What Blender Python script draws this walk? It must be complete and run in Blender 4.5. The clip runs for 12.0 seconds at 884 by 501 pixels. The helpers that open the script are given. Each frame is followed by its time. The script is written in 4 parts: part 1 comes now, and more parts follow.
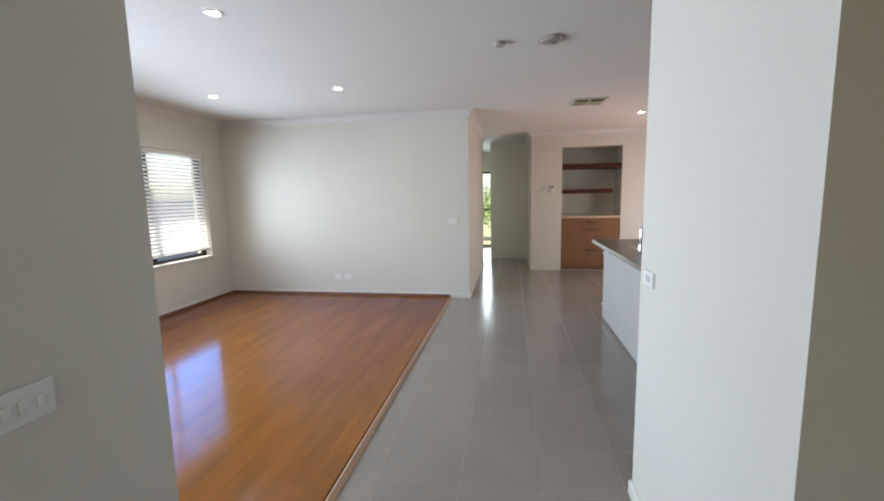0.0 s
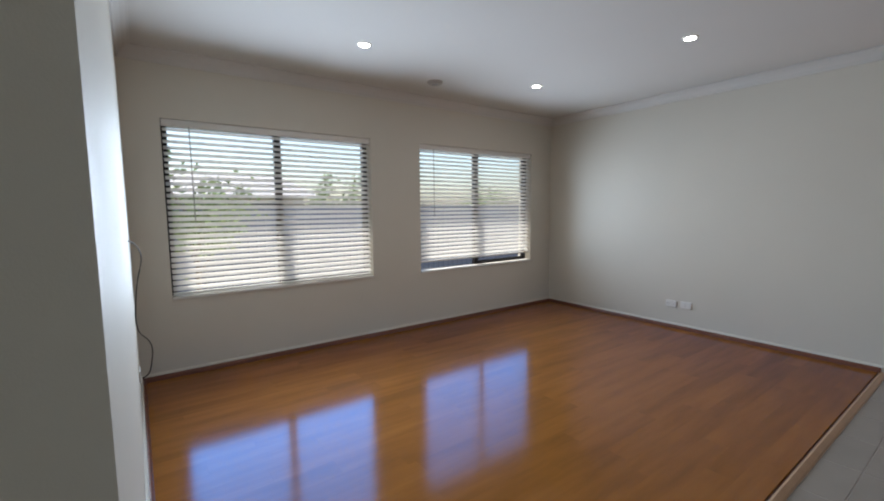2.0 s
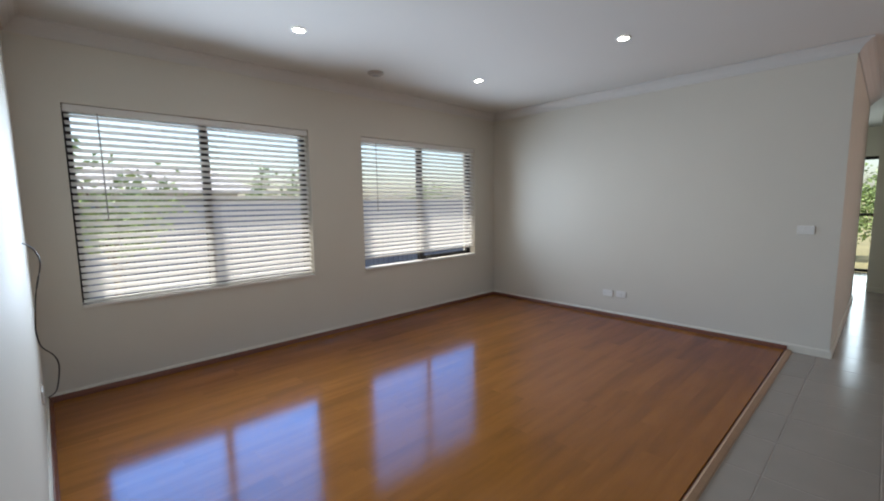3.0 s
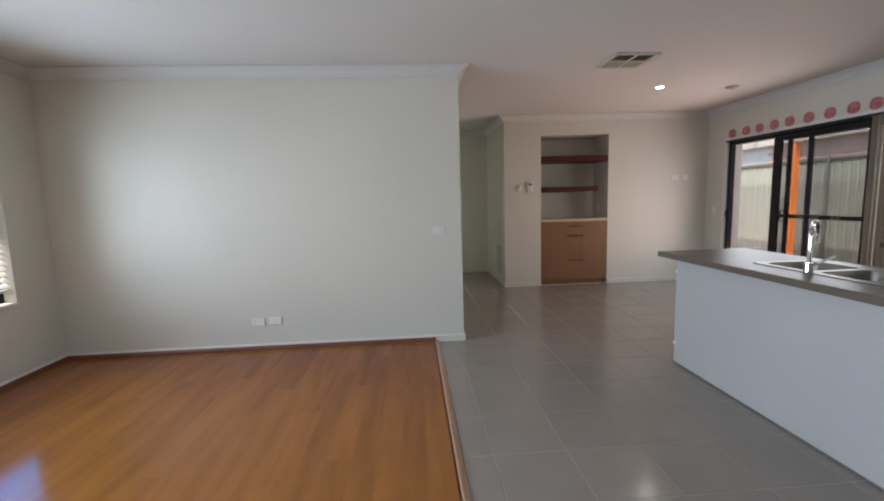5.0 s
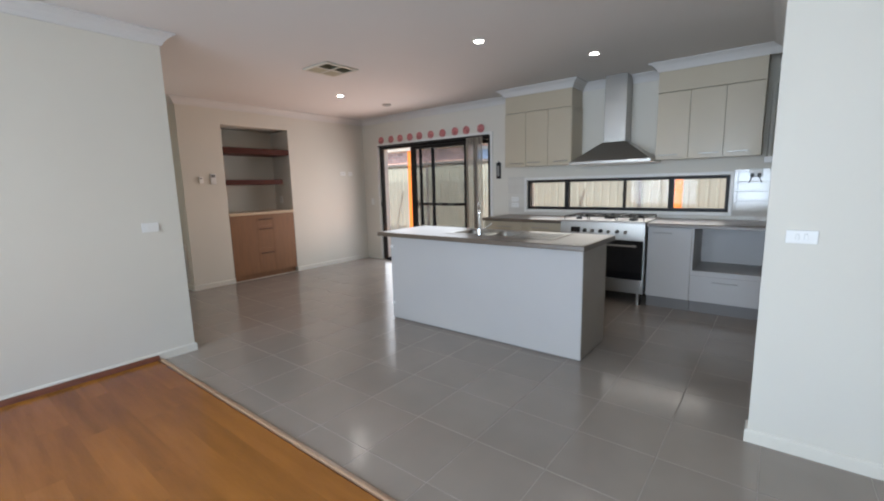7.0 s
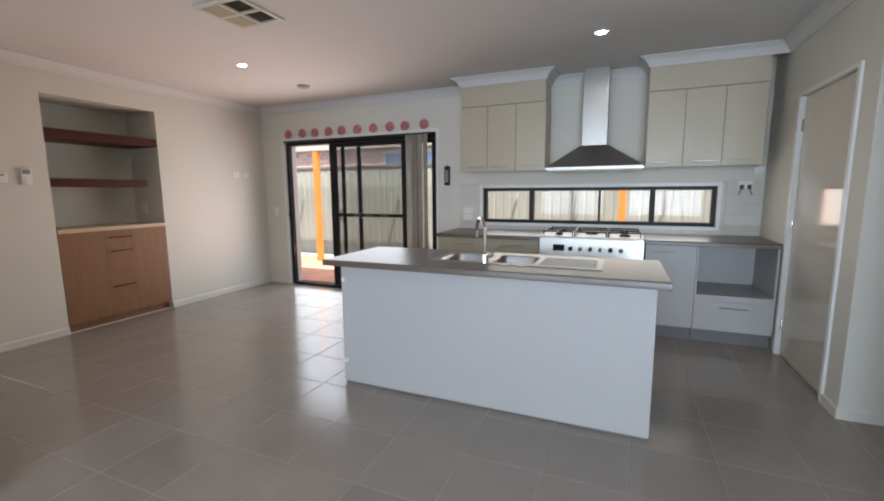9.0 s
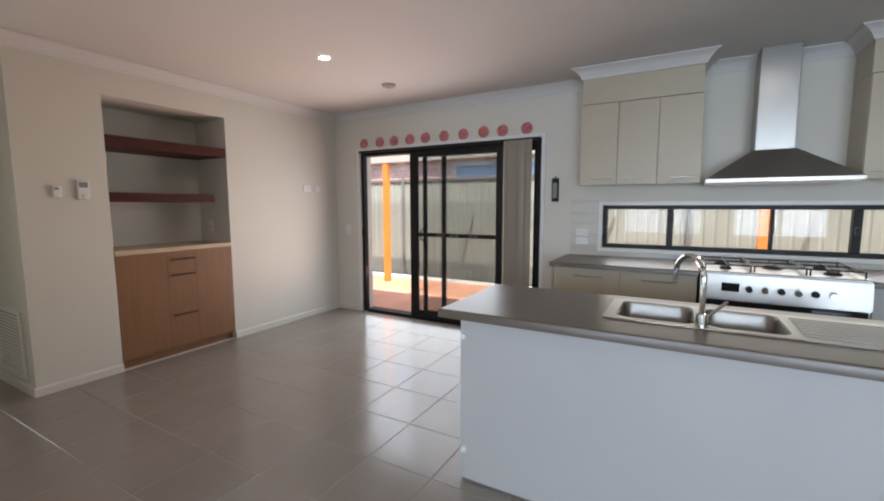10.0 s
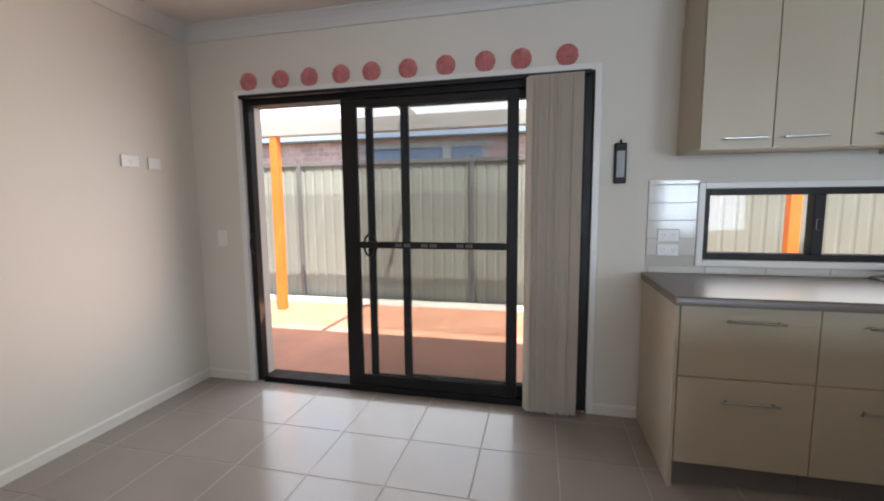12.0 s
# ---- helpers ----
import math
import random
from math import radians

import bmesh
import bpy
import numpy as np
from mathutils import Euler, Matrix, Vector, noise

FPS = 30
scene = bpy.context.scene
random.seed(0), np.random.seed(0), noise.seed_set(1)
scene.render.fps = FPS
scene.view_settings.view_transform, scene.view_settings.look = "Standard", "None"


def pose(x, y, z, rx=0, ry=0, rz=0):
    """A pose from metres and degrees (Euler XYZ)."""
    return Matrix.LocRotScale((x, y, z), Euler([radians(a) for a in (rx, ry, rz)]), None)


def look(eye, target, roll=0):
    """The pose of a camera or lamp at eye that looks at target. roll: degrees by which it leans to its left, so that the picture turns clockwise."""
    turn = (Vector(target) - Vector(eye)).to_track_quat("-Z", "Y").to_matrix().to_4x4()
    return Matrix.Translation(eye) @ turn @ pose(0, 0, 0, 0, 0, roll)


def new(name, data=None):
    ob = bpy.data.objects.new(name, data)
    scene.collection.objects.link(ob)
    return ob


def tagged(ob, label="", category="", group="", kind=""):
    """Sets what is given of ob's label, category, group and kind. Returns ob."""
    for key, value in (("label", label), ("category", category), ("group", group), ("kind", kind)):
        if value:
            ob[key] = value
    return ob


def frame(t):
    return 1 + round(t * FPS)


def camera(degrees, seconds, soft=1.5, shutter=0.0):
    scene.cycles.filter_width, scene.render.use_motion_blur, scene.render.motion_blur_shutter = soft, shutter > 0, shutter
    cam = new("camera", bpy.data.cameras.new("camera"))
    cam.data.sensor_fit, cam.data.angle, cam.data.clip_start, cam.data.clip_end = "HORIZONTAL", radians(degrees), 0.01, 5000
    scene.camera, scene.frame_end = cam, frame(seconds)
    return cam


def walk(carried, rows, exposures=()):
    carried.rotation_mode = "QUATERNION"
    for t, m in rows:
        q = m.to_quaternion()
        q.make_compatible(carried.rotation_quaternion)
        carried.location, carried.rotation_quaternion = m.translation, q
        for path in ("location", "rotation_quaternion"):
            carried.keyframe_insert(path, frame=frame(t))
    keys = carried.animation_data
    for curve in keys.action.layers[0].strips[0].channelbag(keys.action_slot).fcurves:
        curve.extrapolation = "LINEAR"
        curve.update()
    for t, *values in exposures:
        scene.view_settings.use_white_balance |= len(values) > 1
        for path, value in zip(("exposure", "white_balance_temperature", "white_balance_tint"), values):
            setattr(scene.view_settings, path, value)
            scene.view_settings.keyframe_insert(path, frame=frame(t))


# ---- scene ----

cam = camera(92.6, 12.0, soft=2.0)
SKY, SUN, DOWN = 0.15, 4.5, 1.5
DAY_ENTRY = 1.6
DAY_WEST, DAY_DOOR, DAY_PAVING, DAY_KITCHEN, DAY_HALL = (24.5, 15.5), 8.4, 4.3, 1.7, 12.0
EXPOSURES = [(0.0, 1.80), (0.5, 1.42), (1.0, 1.20), (1.5, 0.96), (2.5, 0.94), (3.4, 1.10), (4.5, 1.29), (5.0, 1.38), (5.5, 1.70), (7.0, 1.70), (9.0, 1.74), (10.0, 1.66), (11.0, 1.71), (11.5, 1.76), (12.0, 1.72)]
PATH = [
    (0, (1.438, 1.291, 1.421), (1.11, 3.247, 1.164), -1.1),
    (0.5, (1.384, 1.735, 1.384), (0.649, 3.578, 1.129), -1.1),
    (1, (1.395, 2.153, 1.351), (0.166, 3.715, 1.124), -1.2),
    (1.5, (1.258, 2.294, 1.343), (-0.258, 3.584, 1.143), -0.6),
    (2, (1.163, 2.296, 1.34), (-0.448, 3.464, 1.143), -0.5),
    (2.5, (1.16, 2.306, 1.341), (-0.421, 3.514, 1.13), -0.5),
    (4.3, (0.699, 2.765, 1.368), (0.102, 4.657, 1.117), -1.3),
    (4.5, (0.607, 2.893, 1.335), (0.182, 4.831, 1.085), -1.2),
    (5, (0.396, 3.099, 1.36), (0.532, 5.08, 1.119), -1.7),
    (5.5, (0.114, 3.143, 1.349), (0.755, 5.02, 1.092), -2.1),
    (6, (-0.103, 3.095, 1.348), (0.978, 4.753, 1.062), -2.3),
    (6.5, (-0.323, 3.066, 1.358), (1.039, 4.499, 1.055), -2.0),
    (7, (-0.531, 3.223, 1.342), (1.019, 4.449, 1.036), -1.4),
    (7.2, (-0.561, 3.293, 1.34), (1.045, 4.447, 1.037), -1.3),
    (8.8, (-0.022, 4.354, 1.345), (1.822, 5.08, 1.074), -0.5),
    (9, (0.082, 4.496, 1.341), (1.91, 5.259, 1.065), -0.4),
    (9.5, (0.379, 4.927, 1.341), (2.131, 5.863, 1.106), 0.4),
    (10, (0.664, 5.337, 1.377), (2.397, 6.313, 1.166), -0.1),
    (10.5, (1.081, 5.73, 1.372), (2.785, 6.757, 1.163), -0.1),
    (11, (1.398, 6.155, 1.332), (3.145, 7.1, 1.098), -0.2),
    (11.5, (1.844, 6.558, 1.303), (3.687, 7.294, 1.054), -1.0),
    (12, (2.261, 6.878, 1.308), (4.198, 7.326, 1.088), -0.5),
]
walk(cam, [(t, look(eye, target, roll)) for t, eye, target, roll in PATH], EXPOSURES)

# ---- world and light ----
SUN_TRAVEL = Vector((0.40, 0.30, -1.0)).normalized()
world = bpy.data.worlds.new("sky")
scene.world = world
world.use_nodes = True
wn = world.node_tree.nodes
sky = wn.new("ShaderNodeTexSky")
sky.sky_type = "NISHITA"
sky.sun_disc = False
sky.sun_elevation = math.asin(-SUN_TRAVEL.z)
sky.sun_rotation = math.atan2(-SUN_TRAVEL.x, -SUN_TRAVEL.y)
sky.air_density, sky.dust_density = 1.0, 2.0
wn["Background"].inputs["Strength"].default_value = SKY
world.node_tree.links.new(sky.outputs[0], wn["Background"].inputs["Color"])

sun = new("sun", bpy.data.lights.new("sun", "SUN"))
sun.data.energy, sun.data.angle, sun.data.color = SUN, radians(0.6), (1.0, 0.95, 0.87)
sun.matrix_world = look((0, 0, 20), Vector((0, 0, 20)) + SUN_TRAVEL)


def daylight(name, x, y, z, w, h, toward, power, col, spread=130):
    """The sky's light through one opening: an area lamp as large as the opening."""
    d = bpy.data.lights.new(name, "AREA")
    d.shape, d.size, d.size_y, d.energy, d.color = "RECTANGLE", w, h, power, col
    d.spread = radians(spread)
    ob = new(name, d)
    ob.matrix_world = look((x, y, z), Vector((x, y, z)) + Vector(toward))


COOL = (0.66, 0.81, 1.0)
for yc, power in zip((3.385, 5.75), DAY_WEST):
    for off in (-0.435, 0.435):     # one lamp for each pane
        daylight("daylight_window", -2.765, yc + off, 1.35, 0.80, 1.34, (1, 0, 0), power / 2, COOL)
daylight("daylight_door", 4.90, 7.95, 1.03, 1.85, 1.95, (-1, 0, 0), DAY_DOOR, (0.88, 0.93, 1.0), 150)
# added to brighten the entry; its doorway is never in view
daylight("daylight_door", 1.30, -0.99, 1.05, 0.85, 1.85, (0, 1, 0), DAY_ENTRY, (1.0, 0.95, 0.88), 160)
# added lamp in place of warm light bounced up off the sunlit paving
daylight("paving_bounce", 4.905, 7.95, 0.35, 1.85, 0.5, (-1, 0, 0.75), DAY_PAVING, (1.0, 0.50, 0.30), 110)
daylight("daylight_window", 4.93, 4.80, 1.178, 2.28, 0.32, (-1, 0, 0), DAY_KITCHEN, (1.0, 0.97, 0.92), 160)
daylight("daylight_door", 0.32, 12.94, 1.02, 1.75, 1.9, (0, -1, 0), DAY_HALL, (0.80, 0.95, 1.0))

# ---- materials ----
MATS = {}


def mat(name, col, rough=0.5, metal=0.0, var=0.05, scale=3.0, bump=0.02, bscale=90.0, rnd=0.0, coat=0.0, stretch=(1, 1, 1), rvar=0.08, spec=0.5):
    """A surface with a base colour, broad and fine variation, and fine relief."""
    if name in MATS:
        return MATS[name]
    m = bpy.data.materials.new(name)
    m.use_nodes = True
    nt = m.node_tree
    n, l = nt.nodes, nt.links
    b = n["Principled BSDF"]
    b.inputs["Metallic"].default_value = metal
    b.inputs["Specular IOR Level"].default_value = spec
    if coat:
        b.inputs["Coat Weight"].default_value = coat
        b.inputs["Coat Roughness"].default_value = 0.12
    geo = n.new("ShaderNodeNewGeometry")
    mp = n.new("ShaderNodeMapping")
    mp.inputs["Scale"].default_value = stretch
    l.new(geo.outputs["Position"], mp.inputs["Vector"])
    big = n.new("ShaderNodeTexNoise")
    big.inputs["Scale"].default_value, big.inputs["Detail"].default_value = scale, 5
    fine = n.new("ShaderNodeTexNoise")
    fine.inputs["Scale"].default_value, fine.inputs["Detail"].default_value = bscale, 3
    for t in (big, fine):
        l.new(mp.outputs[0], t.inputs["Vector"])
    if rnd:
        info = n.new("ShaderNodeObjectInfo")
    if rnd and stretch != (1, 1, 1):
        big.noise_dimensions = fine.noise_dimensions = "4D"
        mul = n.new("ShaderNodeMath")
        mul.operation = "MULTIPLY"
        mul.inputs[1].default_value = 37.0
        l.new(info.outputs["Random"], mul.inputs[0])
        for t in (big, fine):
            l.new(mul.outputs[0], t.inputs["W"])
    mix = n.new("ShaderNodeMix")
    mix.data_type = "RGBA"
    mix.inputs["A"].default_value = (*[c * (1 - var) for c in col], 1)
    mix.inputs["B"].default_value = (*[min(1, c * (1 + var)) for c in col], 1)
    both = n.new("ShaderNodeMath")
    both.operation = "MULTIPLY_ADD"
    both.inputs[1].default_value = 0.35
    l.new(fine.outputs["Fac"], both.inputs[0])
    sub = n.new("ShaderNodeMapRange")
    sub.inputs["From Min"].default_value, sub.inputs["From Max"].default_value = 0.3, 0.7
    sub.inputs["To Max"].default_value = 0.7
    l.new(big.outputs["Fac"], sub.inputs["Value"])
    l.new(sub.outputs[0], both.inputs[2])
    l.new(both.outputs[0], mix.inputs["Factor"])
    out = mix.outputs["Result"]
    if rnd:
        hsv = n.new("ShaderNodeHueSaturation")
        mr = n.new("ShaderNodeMapRange")
        mr.inputs["To Min"].default_value, mr.inputs["To Max"].default_value = 1 - rnd, 1 + rnd
        l.new(info.outputs["Random"], mr.inputs["Value"])
        l.new(mr.outputs[0], hsv.inputs["Value"])
        l.new(out, hsv.inputs["Color"])
        out = hsv.outputs["Color"]
    l.new(out, b.inputs["Base Color"])
    rr = n.new("ShaderNodeMapRange")
    rr.inputs["From Min"].default_value, rr.inputs["From Max"].default_value = 0.3, 0.7
    rr.inputs["To Min"].default_value, rr.inputs["To Max"].default_value = max(0.02, rough - rvar), min(1, rough + rvar)
    l.new(big.outputs["Fac"], rr.inputs["Value"])
    l.new(rr.outputs[0], b.inputs["Roughness"])
    if bump:
        bp = n.new("ShaderNodeBump")
        bp.inputs["Strength"].default_value, bp.inputs["Distance"].default_value = bump, 0.01
        l.new(fine.outputs["Fac"], bp.inputs["Height"])
        l.new(bp.outputs[0], b.inputs["Normal"])
    MATS[name] = m
    return m


def glow(name, col, strength):
    m = bpy.data.materials.new(name)
    m.use_nodes = True
    b = m.node_tree.nodes["Principled BSDF"]
    b.inputs["Base Color"].default_value = (0.9, 0.9, 0.9, 1)
    b.inputs["Emission Color"].default_value = (*col, 1)
    b.inputs["Emission Strength"].default_value = strength
    return m


def see_through(name, clear, solid, col, translucent=0.0):
    """Part clear, part a diffuse (and translucent) sheet: mesh, blind vanes, roof sheeting."""
    m = bpy.data.materials.new(name)
    m.use_nodes = True
    nt = m.node_tree
    n, l = nt.nodes, nt.links
    n.remove(n["Principled BSDF"])
    d = n.new("ShaderNodeBsdfDiffuse")
    d.inputs["Color"].default_value = (*col, 1)
    last = d
    if translucent:
        tr = n.new("ShaderNodeBsdfTranslucent")
        tr.inputs["Color"].default_value = (*col, 1)
        mx = n.new("ShaderNodeMixShader")
        mx.inputs[0].default_value = translucent
        l.new(d.outputs[0], mx.inputs[1])
        l.new(tr.outputs[0], mx.inputs[2])
        last = mx
    if clear:
        tp = n.new("ShaderNodeBsdfTransparent")
        mx = n.new("ShaderNodeMixShader")
        mx.inputs[0].default_value = clear / (clear + solid)
        l.new(last.outputs[0], mx.inputs[1])
        l.new(tp.outputs[0], mx.inputs[2])
        last = mx
    l.new(last.outputs[0], n["Material Output"].inputs["Surface"])
    return m


def glass(name):
    m = bpy.data.materials.new(name)
    m.use_nodes = True
    nt = m.node_tree
    n, l = nt.nodes, nt.links
    n.remove(n["Principled BSDF"])
    clear = n.new("ShaderNodeBsdfTransparent")
    clear.inputs["Color"].default_value = (0.965, 0.975, 0.97, 1)
    gloss = n.new("ShaderNodeBsdfGlossy")
    gloss.inputs["Roughness"].default_value = 0.01
    edge = n.new("ShaderNodeFresnel")
    edge.inputs["IOR"].default_value = 1.25
    mx = n.new("ShaderNodeMixShader")
    l.new(edge.outputs[0], mx.inputs[0])
    l.new(clear.outputs[0], mx.inputs[1])
    l.new(gloss.outputs[0], mx.inputs[2])
    l.new(mx.outputs[0], n["Material Output"].inputs["Surface"])
    return m


WALL = mat("wall paint", (0.62, 0.588, 0.515), 0.62, var=0.025, scale=1.2, bump=0.05, bscale=260)
CEIL = mat("ceiling paint", (0.59, 0.575, 0.552), 0.85, var=0.02, scale=1.5, bump=0.03, bscale=200)
SKIRT = mat("satin skirting paint", (0.635, 0.605, 0.535), 0.45, var=0.04, scale=6, bump=0.01)
TRIM = mat("white gloss trim", (0.70, 0.685, 0.65), 0.35, var=0.03, scale=8, bump=0.01)
TILE = mat("grey floor tile", (0.270, 0.234, 0.203), 0.17, var=0.05, scale=4, bump=0, bscale=160, rnd=0.025, rvar=0.03)
GROUT = mat("pale grout", (0.318, 0.284, 0.248), 0.9, var=0.2, scale=9, bump=0.1)
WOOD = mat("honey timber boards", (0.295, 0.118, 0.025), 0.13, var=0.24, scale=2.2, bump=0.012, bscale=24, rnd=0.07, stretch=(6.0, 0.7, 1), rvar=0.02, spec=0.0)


def tinted_gloss(m, ior, col, rough):
    """A gloss layer over a surface that tints what it reflects, stronger at grazing angles."""
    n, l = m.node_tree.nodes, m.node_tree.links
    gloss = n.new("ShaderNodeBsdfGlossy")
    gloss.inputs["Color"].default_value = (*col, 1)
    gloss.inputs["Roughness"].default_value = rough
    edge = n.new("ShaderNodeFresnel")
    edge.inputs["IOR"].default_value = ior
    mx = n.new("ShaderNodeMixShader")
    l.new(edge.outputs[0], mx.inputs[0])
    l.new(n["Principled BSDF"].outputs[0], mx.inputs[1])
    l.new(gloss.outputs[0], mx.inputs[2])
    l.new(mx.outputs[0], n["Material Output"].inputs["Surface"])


# blue put into the gloss stands in for skylight mirrored in the boards
tinted_gloss(WOOD, 1.33, (0.06, 0.38, 0.92), 0.13)
SCOTIA = mat("dark red timber beading", (0.14, 0.040, 0.018), 0.4, var=0.2, scale=12, stretch=(1, 1, 1))
STRIP = mat("pale timber threshold", (0.42, 0.27, 0.17), 0.4, var=0.12, scale=14)
CAB = mat("taupe cabinet laminate", (0.455, 0.392, 0.29), 0.36, var=0.025, scale=4, bump=0.015, bscale=200)
PANEL = mat("white bench laminate", (0.43, 0.412, 0.395), 0.42, var=0.02, scale=3, bump=0.015, bscale=180)
TOP = mat("charcoal laminate worktop", (0.108, 0.080, 0.058), 0.32, var=0.02, scale=1.3, bump=0, bscale=320, rvar=0.01)
# end panels: darker and browner than the bench front
ENDP = mat("grey-brown laminate end panel", (0.30, 0.26, 0.215), 0.42, var=0.03, scale=3, bump=0.015, bscale=180)
KICK = mat("grey kickboard", (0.17, 0.158, 0.15), 0.5, var=0.05)
STEEL = mat("brushed stainless steel", (0.37, 0.355, 0.33), 0.34, metal=1.0, var=0.02, scale=2.5, bump=0, bscale=40, rvar=0.02)
CHROME = mat("chrome", (0.75, 0.75, 0.75), 0.09, metal=1.0, var=0.02, bump=0, rvar=0.02)
OAK = mat("pinkish oak laminate", (0.215, 0.100, 0.042), 0.5, var=0.13, scale=5, bump=0.02, bscale=60, stretch=(6, 6, 0.6))
JARRAH = mat("dark red jarrah shelf", (0.058, 0.011, 0.005), 0.5, spec=0.25, var=0.25, scale=8, stretch=(0.7, 6, 6))
PALETOP = mat("pale timber top", (0.52, 0.40, 0.27), 0.4, var=0.12, scale=6, stretch=(0.7, 6, 6))
BRONZE = mat("dark bronze handle", (0.07, 0.035, 0.025), 0.4, metal=0.6, var=0.08)
BLACK = mat("black aluminium frame", (0.010, 0.009, 0.009), 0.45, var=0.2, scale=12, spec=0.25)
ENAMEL = mat("black oven glass", (0.008, 0.008, 0.009), 0.06, var=0.2, bump=0, rvar=0.02)
IRON = mat("cast iron trivet", (0.02, 0.02, 0.02), 0.6, var=0.2)
PLASTIC = mat("white plastic", (0.72, 0.71, 0.68), 0.35, var=0.02, bump=0.01)
GREYPL = mat("grey plastic", (0.22, 0.22, 0.21), 0.4, var=0.05)
SPLASH = mat("glazed splashback tile", (0.60, 0.575, 0.52), 0.10, var=0.03, scale=14, bump=0.01, bscale=30, rnd=0.03, rvar=0.04)
SPGROUT = mat("splashback grout", (0.52, 0.49, 0.44), 0.85, var=0.06)
VANE = see_through("vertical blind fabric", 0, 1, (0.76, 0.71, 0.63), 0.5)
DOORP = mat("beige gloss door paint", (0.56, 0.51, 0.425), 0.10, var=0.02, scale=2, bump=0.004, rvar=0.02)
DUCT = mat("olive air vent plastic", (0.34, 0.315, 0.21), 0.55, var=0.08, scale=20)
FITTING = mat("grey-beige fitting plastic", (0.36, 0.32, 0.28), 0.5, var=0.06, scale=20)
SLAT = see_through("white blind slat", 0.3, 0.7, (0.95, 0.95, 0.94), 0.78)
MESH = see_through("fly screen mesh", 0.70, 0.30, (0.05, 0.05, 0.05))
SHEET = see_through("opal roof sheet", 0.8, 0.2, (0.85, 0.85, 0.82), 0.6)
GLASS = glass("window glass")
PAPER = mat("pink paper rosette", (0.64, 0.26, 0.25), 0.8, var=0.15, scale=30, bump=0.1)
CORD = mat("black cable", (0.03, 0.027, 0.022), 0.5, var=0.1)
LAMP = glow("downlight lens", (1.0, 0.96, 0.90), 30.0)
ORANGE = mat("orange painted post", (0.80, 0.22, 0.035), 0.6, var=0.10, scale=6, bump=0.05, stretch=(3, 3, 0.6))
PAVING = mat("terracotta paving", (0.55, 0.265, 0.165), 0.75, var=0.18, scale=2.5, bump=0.1, bscale=60)
CONCRETE = mat("pale concrete edge", (0.60, 0.55, 0.49), 0.9, var=0.12, scale=3, bump=0.1)
FENCE = mat("cream steel fence sheet", (0.245, 0.262, 0.232), 0.5, var=0.08, scale=1.5, bump=0.02)
FENCE_BLUE = mat("slate blue steel fence sheet", (0.15, 0.18, 0.26), 0.5, var=0.08, scale=1.5, bump=0.02)
FPOST = mat("grey fence post", (0.14, 0.14, 0.14), 0.5, var=0.08)
BRICK = mat("pale red brick", (0.60, 0.37, 0.31), 0.85, var=0.2, scale=12, bump=0.2, rnd=0.2)
MORTAR = mat("mortar", (0.55, 0.52, 0.48), 0.95, var=0.1)
FASCIA = mat("blue grey fascia", (0.32, 0.38, 0.48), 0.5, var=0.05)
ROOFING = mat("grey roof tile", (0.32, 0.31, 0.32), 0.8, var=0.15, scale=4, bump=0.3, bscale=20)
RENDERED = mat("pale render", (0.55, 0.52, 0.47), 0.85, var=0.06)
GROUND = mat("dry lawn and soil", (0.20, 0.18, 0.09), 1.0, var=0.35, scale=1.2, bump=0.6, bscale=25)
BARK = mat("bark", (0.13, 0.09, 0.06), 0.95, var=0.3, scale=14, bump=0.5, bscale=40)
LEAF = mat("leaf", (0.20, 0.28, 0.09), 0.6, var=0.45, scale=3, bump=0.05)
BEAMC = mat("grey beam paint", (0.42, 0.40, 0.37), 0.6, var=0.06)


# ---- building helpers ----
def box(bm, x0, x1, y0, y1, z0, z1, bev=0.0):
    r = bmesh.ops.create_cube(bm, size=1.0, matrix=Matrix.Translation(((x0 + x1) / 2, (y0 + y1) / 2, (z0 + z1) / 2)) @ Matrix.Diagonal((abs(x1 - x0), abs(y1 - y0), abs(z1 - z0), 1)))
    if bev:
        es = list({e for v in r["verts"] for e in v.link_edges})
        bmesh.ops.bevel(bm, geom=es, offset=bev, segments=2, profile=0.5, affect="EDGES")
    return bm


def cyl(bm, p0, p1, r0, r1=None, seg=16):
    p0, p1 = Vector(p0), Vector(p1)
    d = p1 - p0
    m = Matrix.Translation((p0 + p1) / 2) @ d.to_track_quat("Z", "Y").to_matrix().to_4x4()
    bmesh.ops.create_cone(bm, cap_ends=True, segments=seg, radius1=r0, radius2=r0 if r1 is None else r1, depth=d.length, matrix=m)
    return bm


def tube(bm, pts, r, seg=8):
    """A round bar along a line of points."""
    pts = [Vector(p) for p in pts]
    rings, up = [], Vector((0.3, 0.2, 0.93)).normalized()
    for i, p in enumerate(pts):
        d = (pts[min(i + 1, len(pts) - 1)] - pts[max(i - 1, 0)]).normalized()
        a = d.cross(up)
        if a.length < 0.05:
            a = d.cross(Vector((1, 0, 0)))
        a.normalize()
        b = d.cross(a).normalized()
        rings.append([bm.verts.new(p + (a * math.cos(k * math.tau / seg) + b * math.sin(k * math.tau / seg)) * r) for k in range(seg)])
    for q, s in zip(rings, rings[1:]):
        for k in range(seg):
            bm.faces.new((q[k], q[(k + 1) % seg], s[(k + 1) % seg], s[k]))
    bm.faces.new(rings[0][::-1])
    bm.faces.new(rings[-1])
    return bm


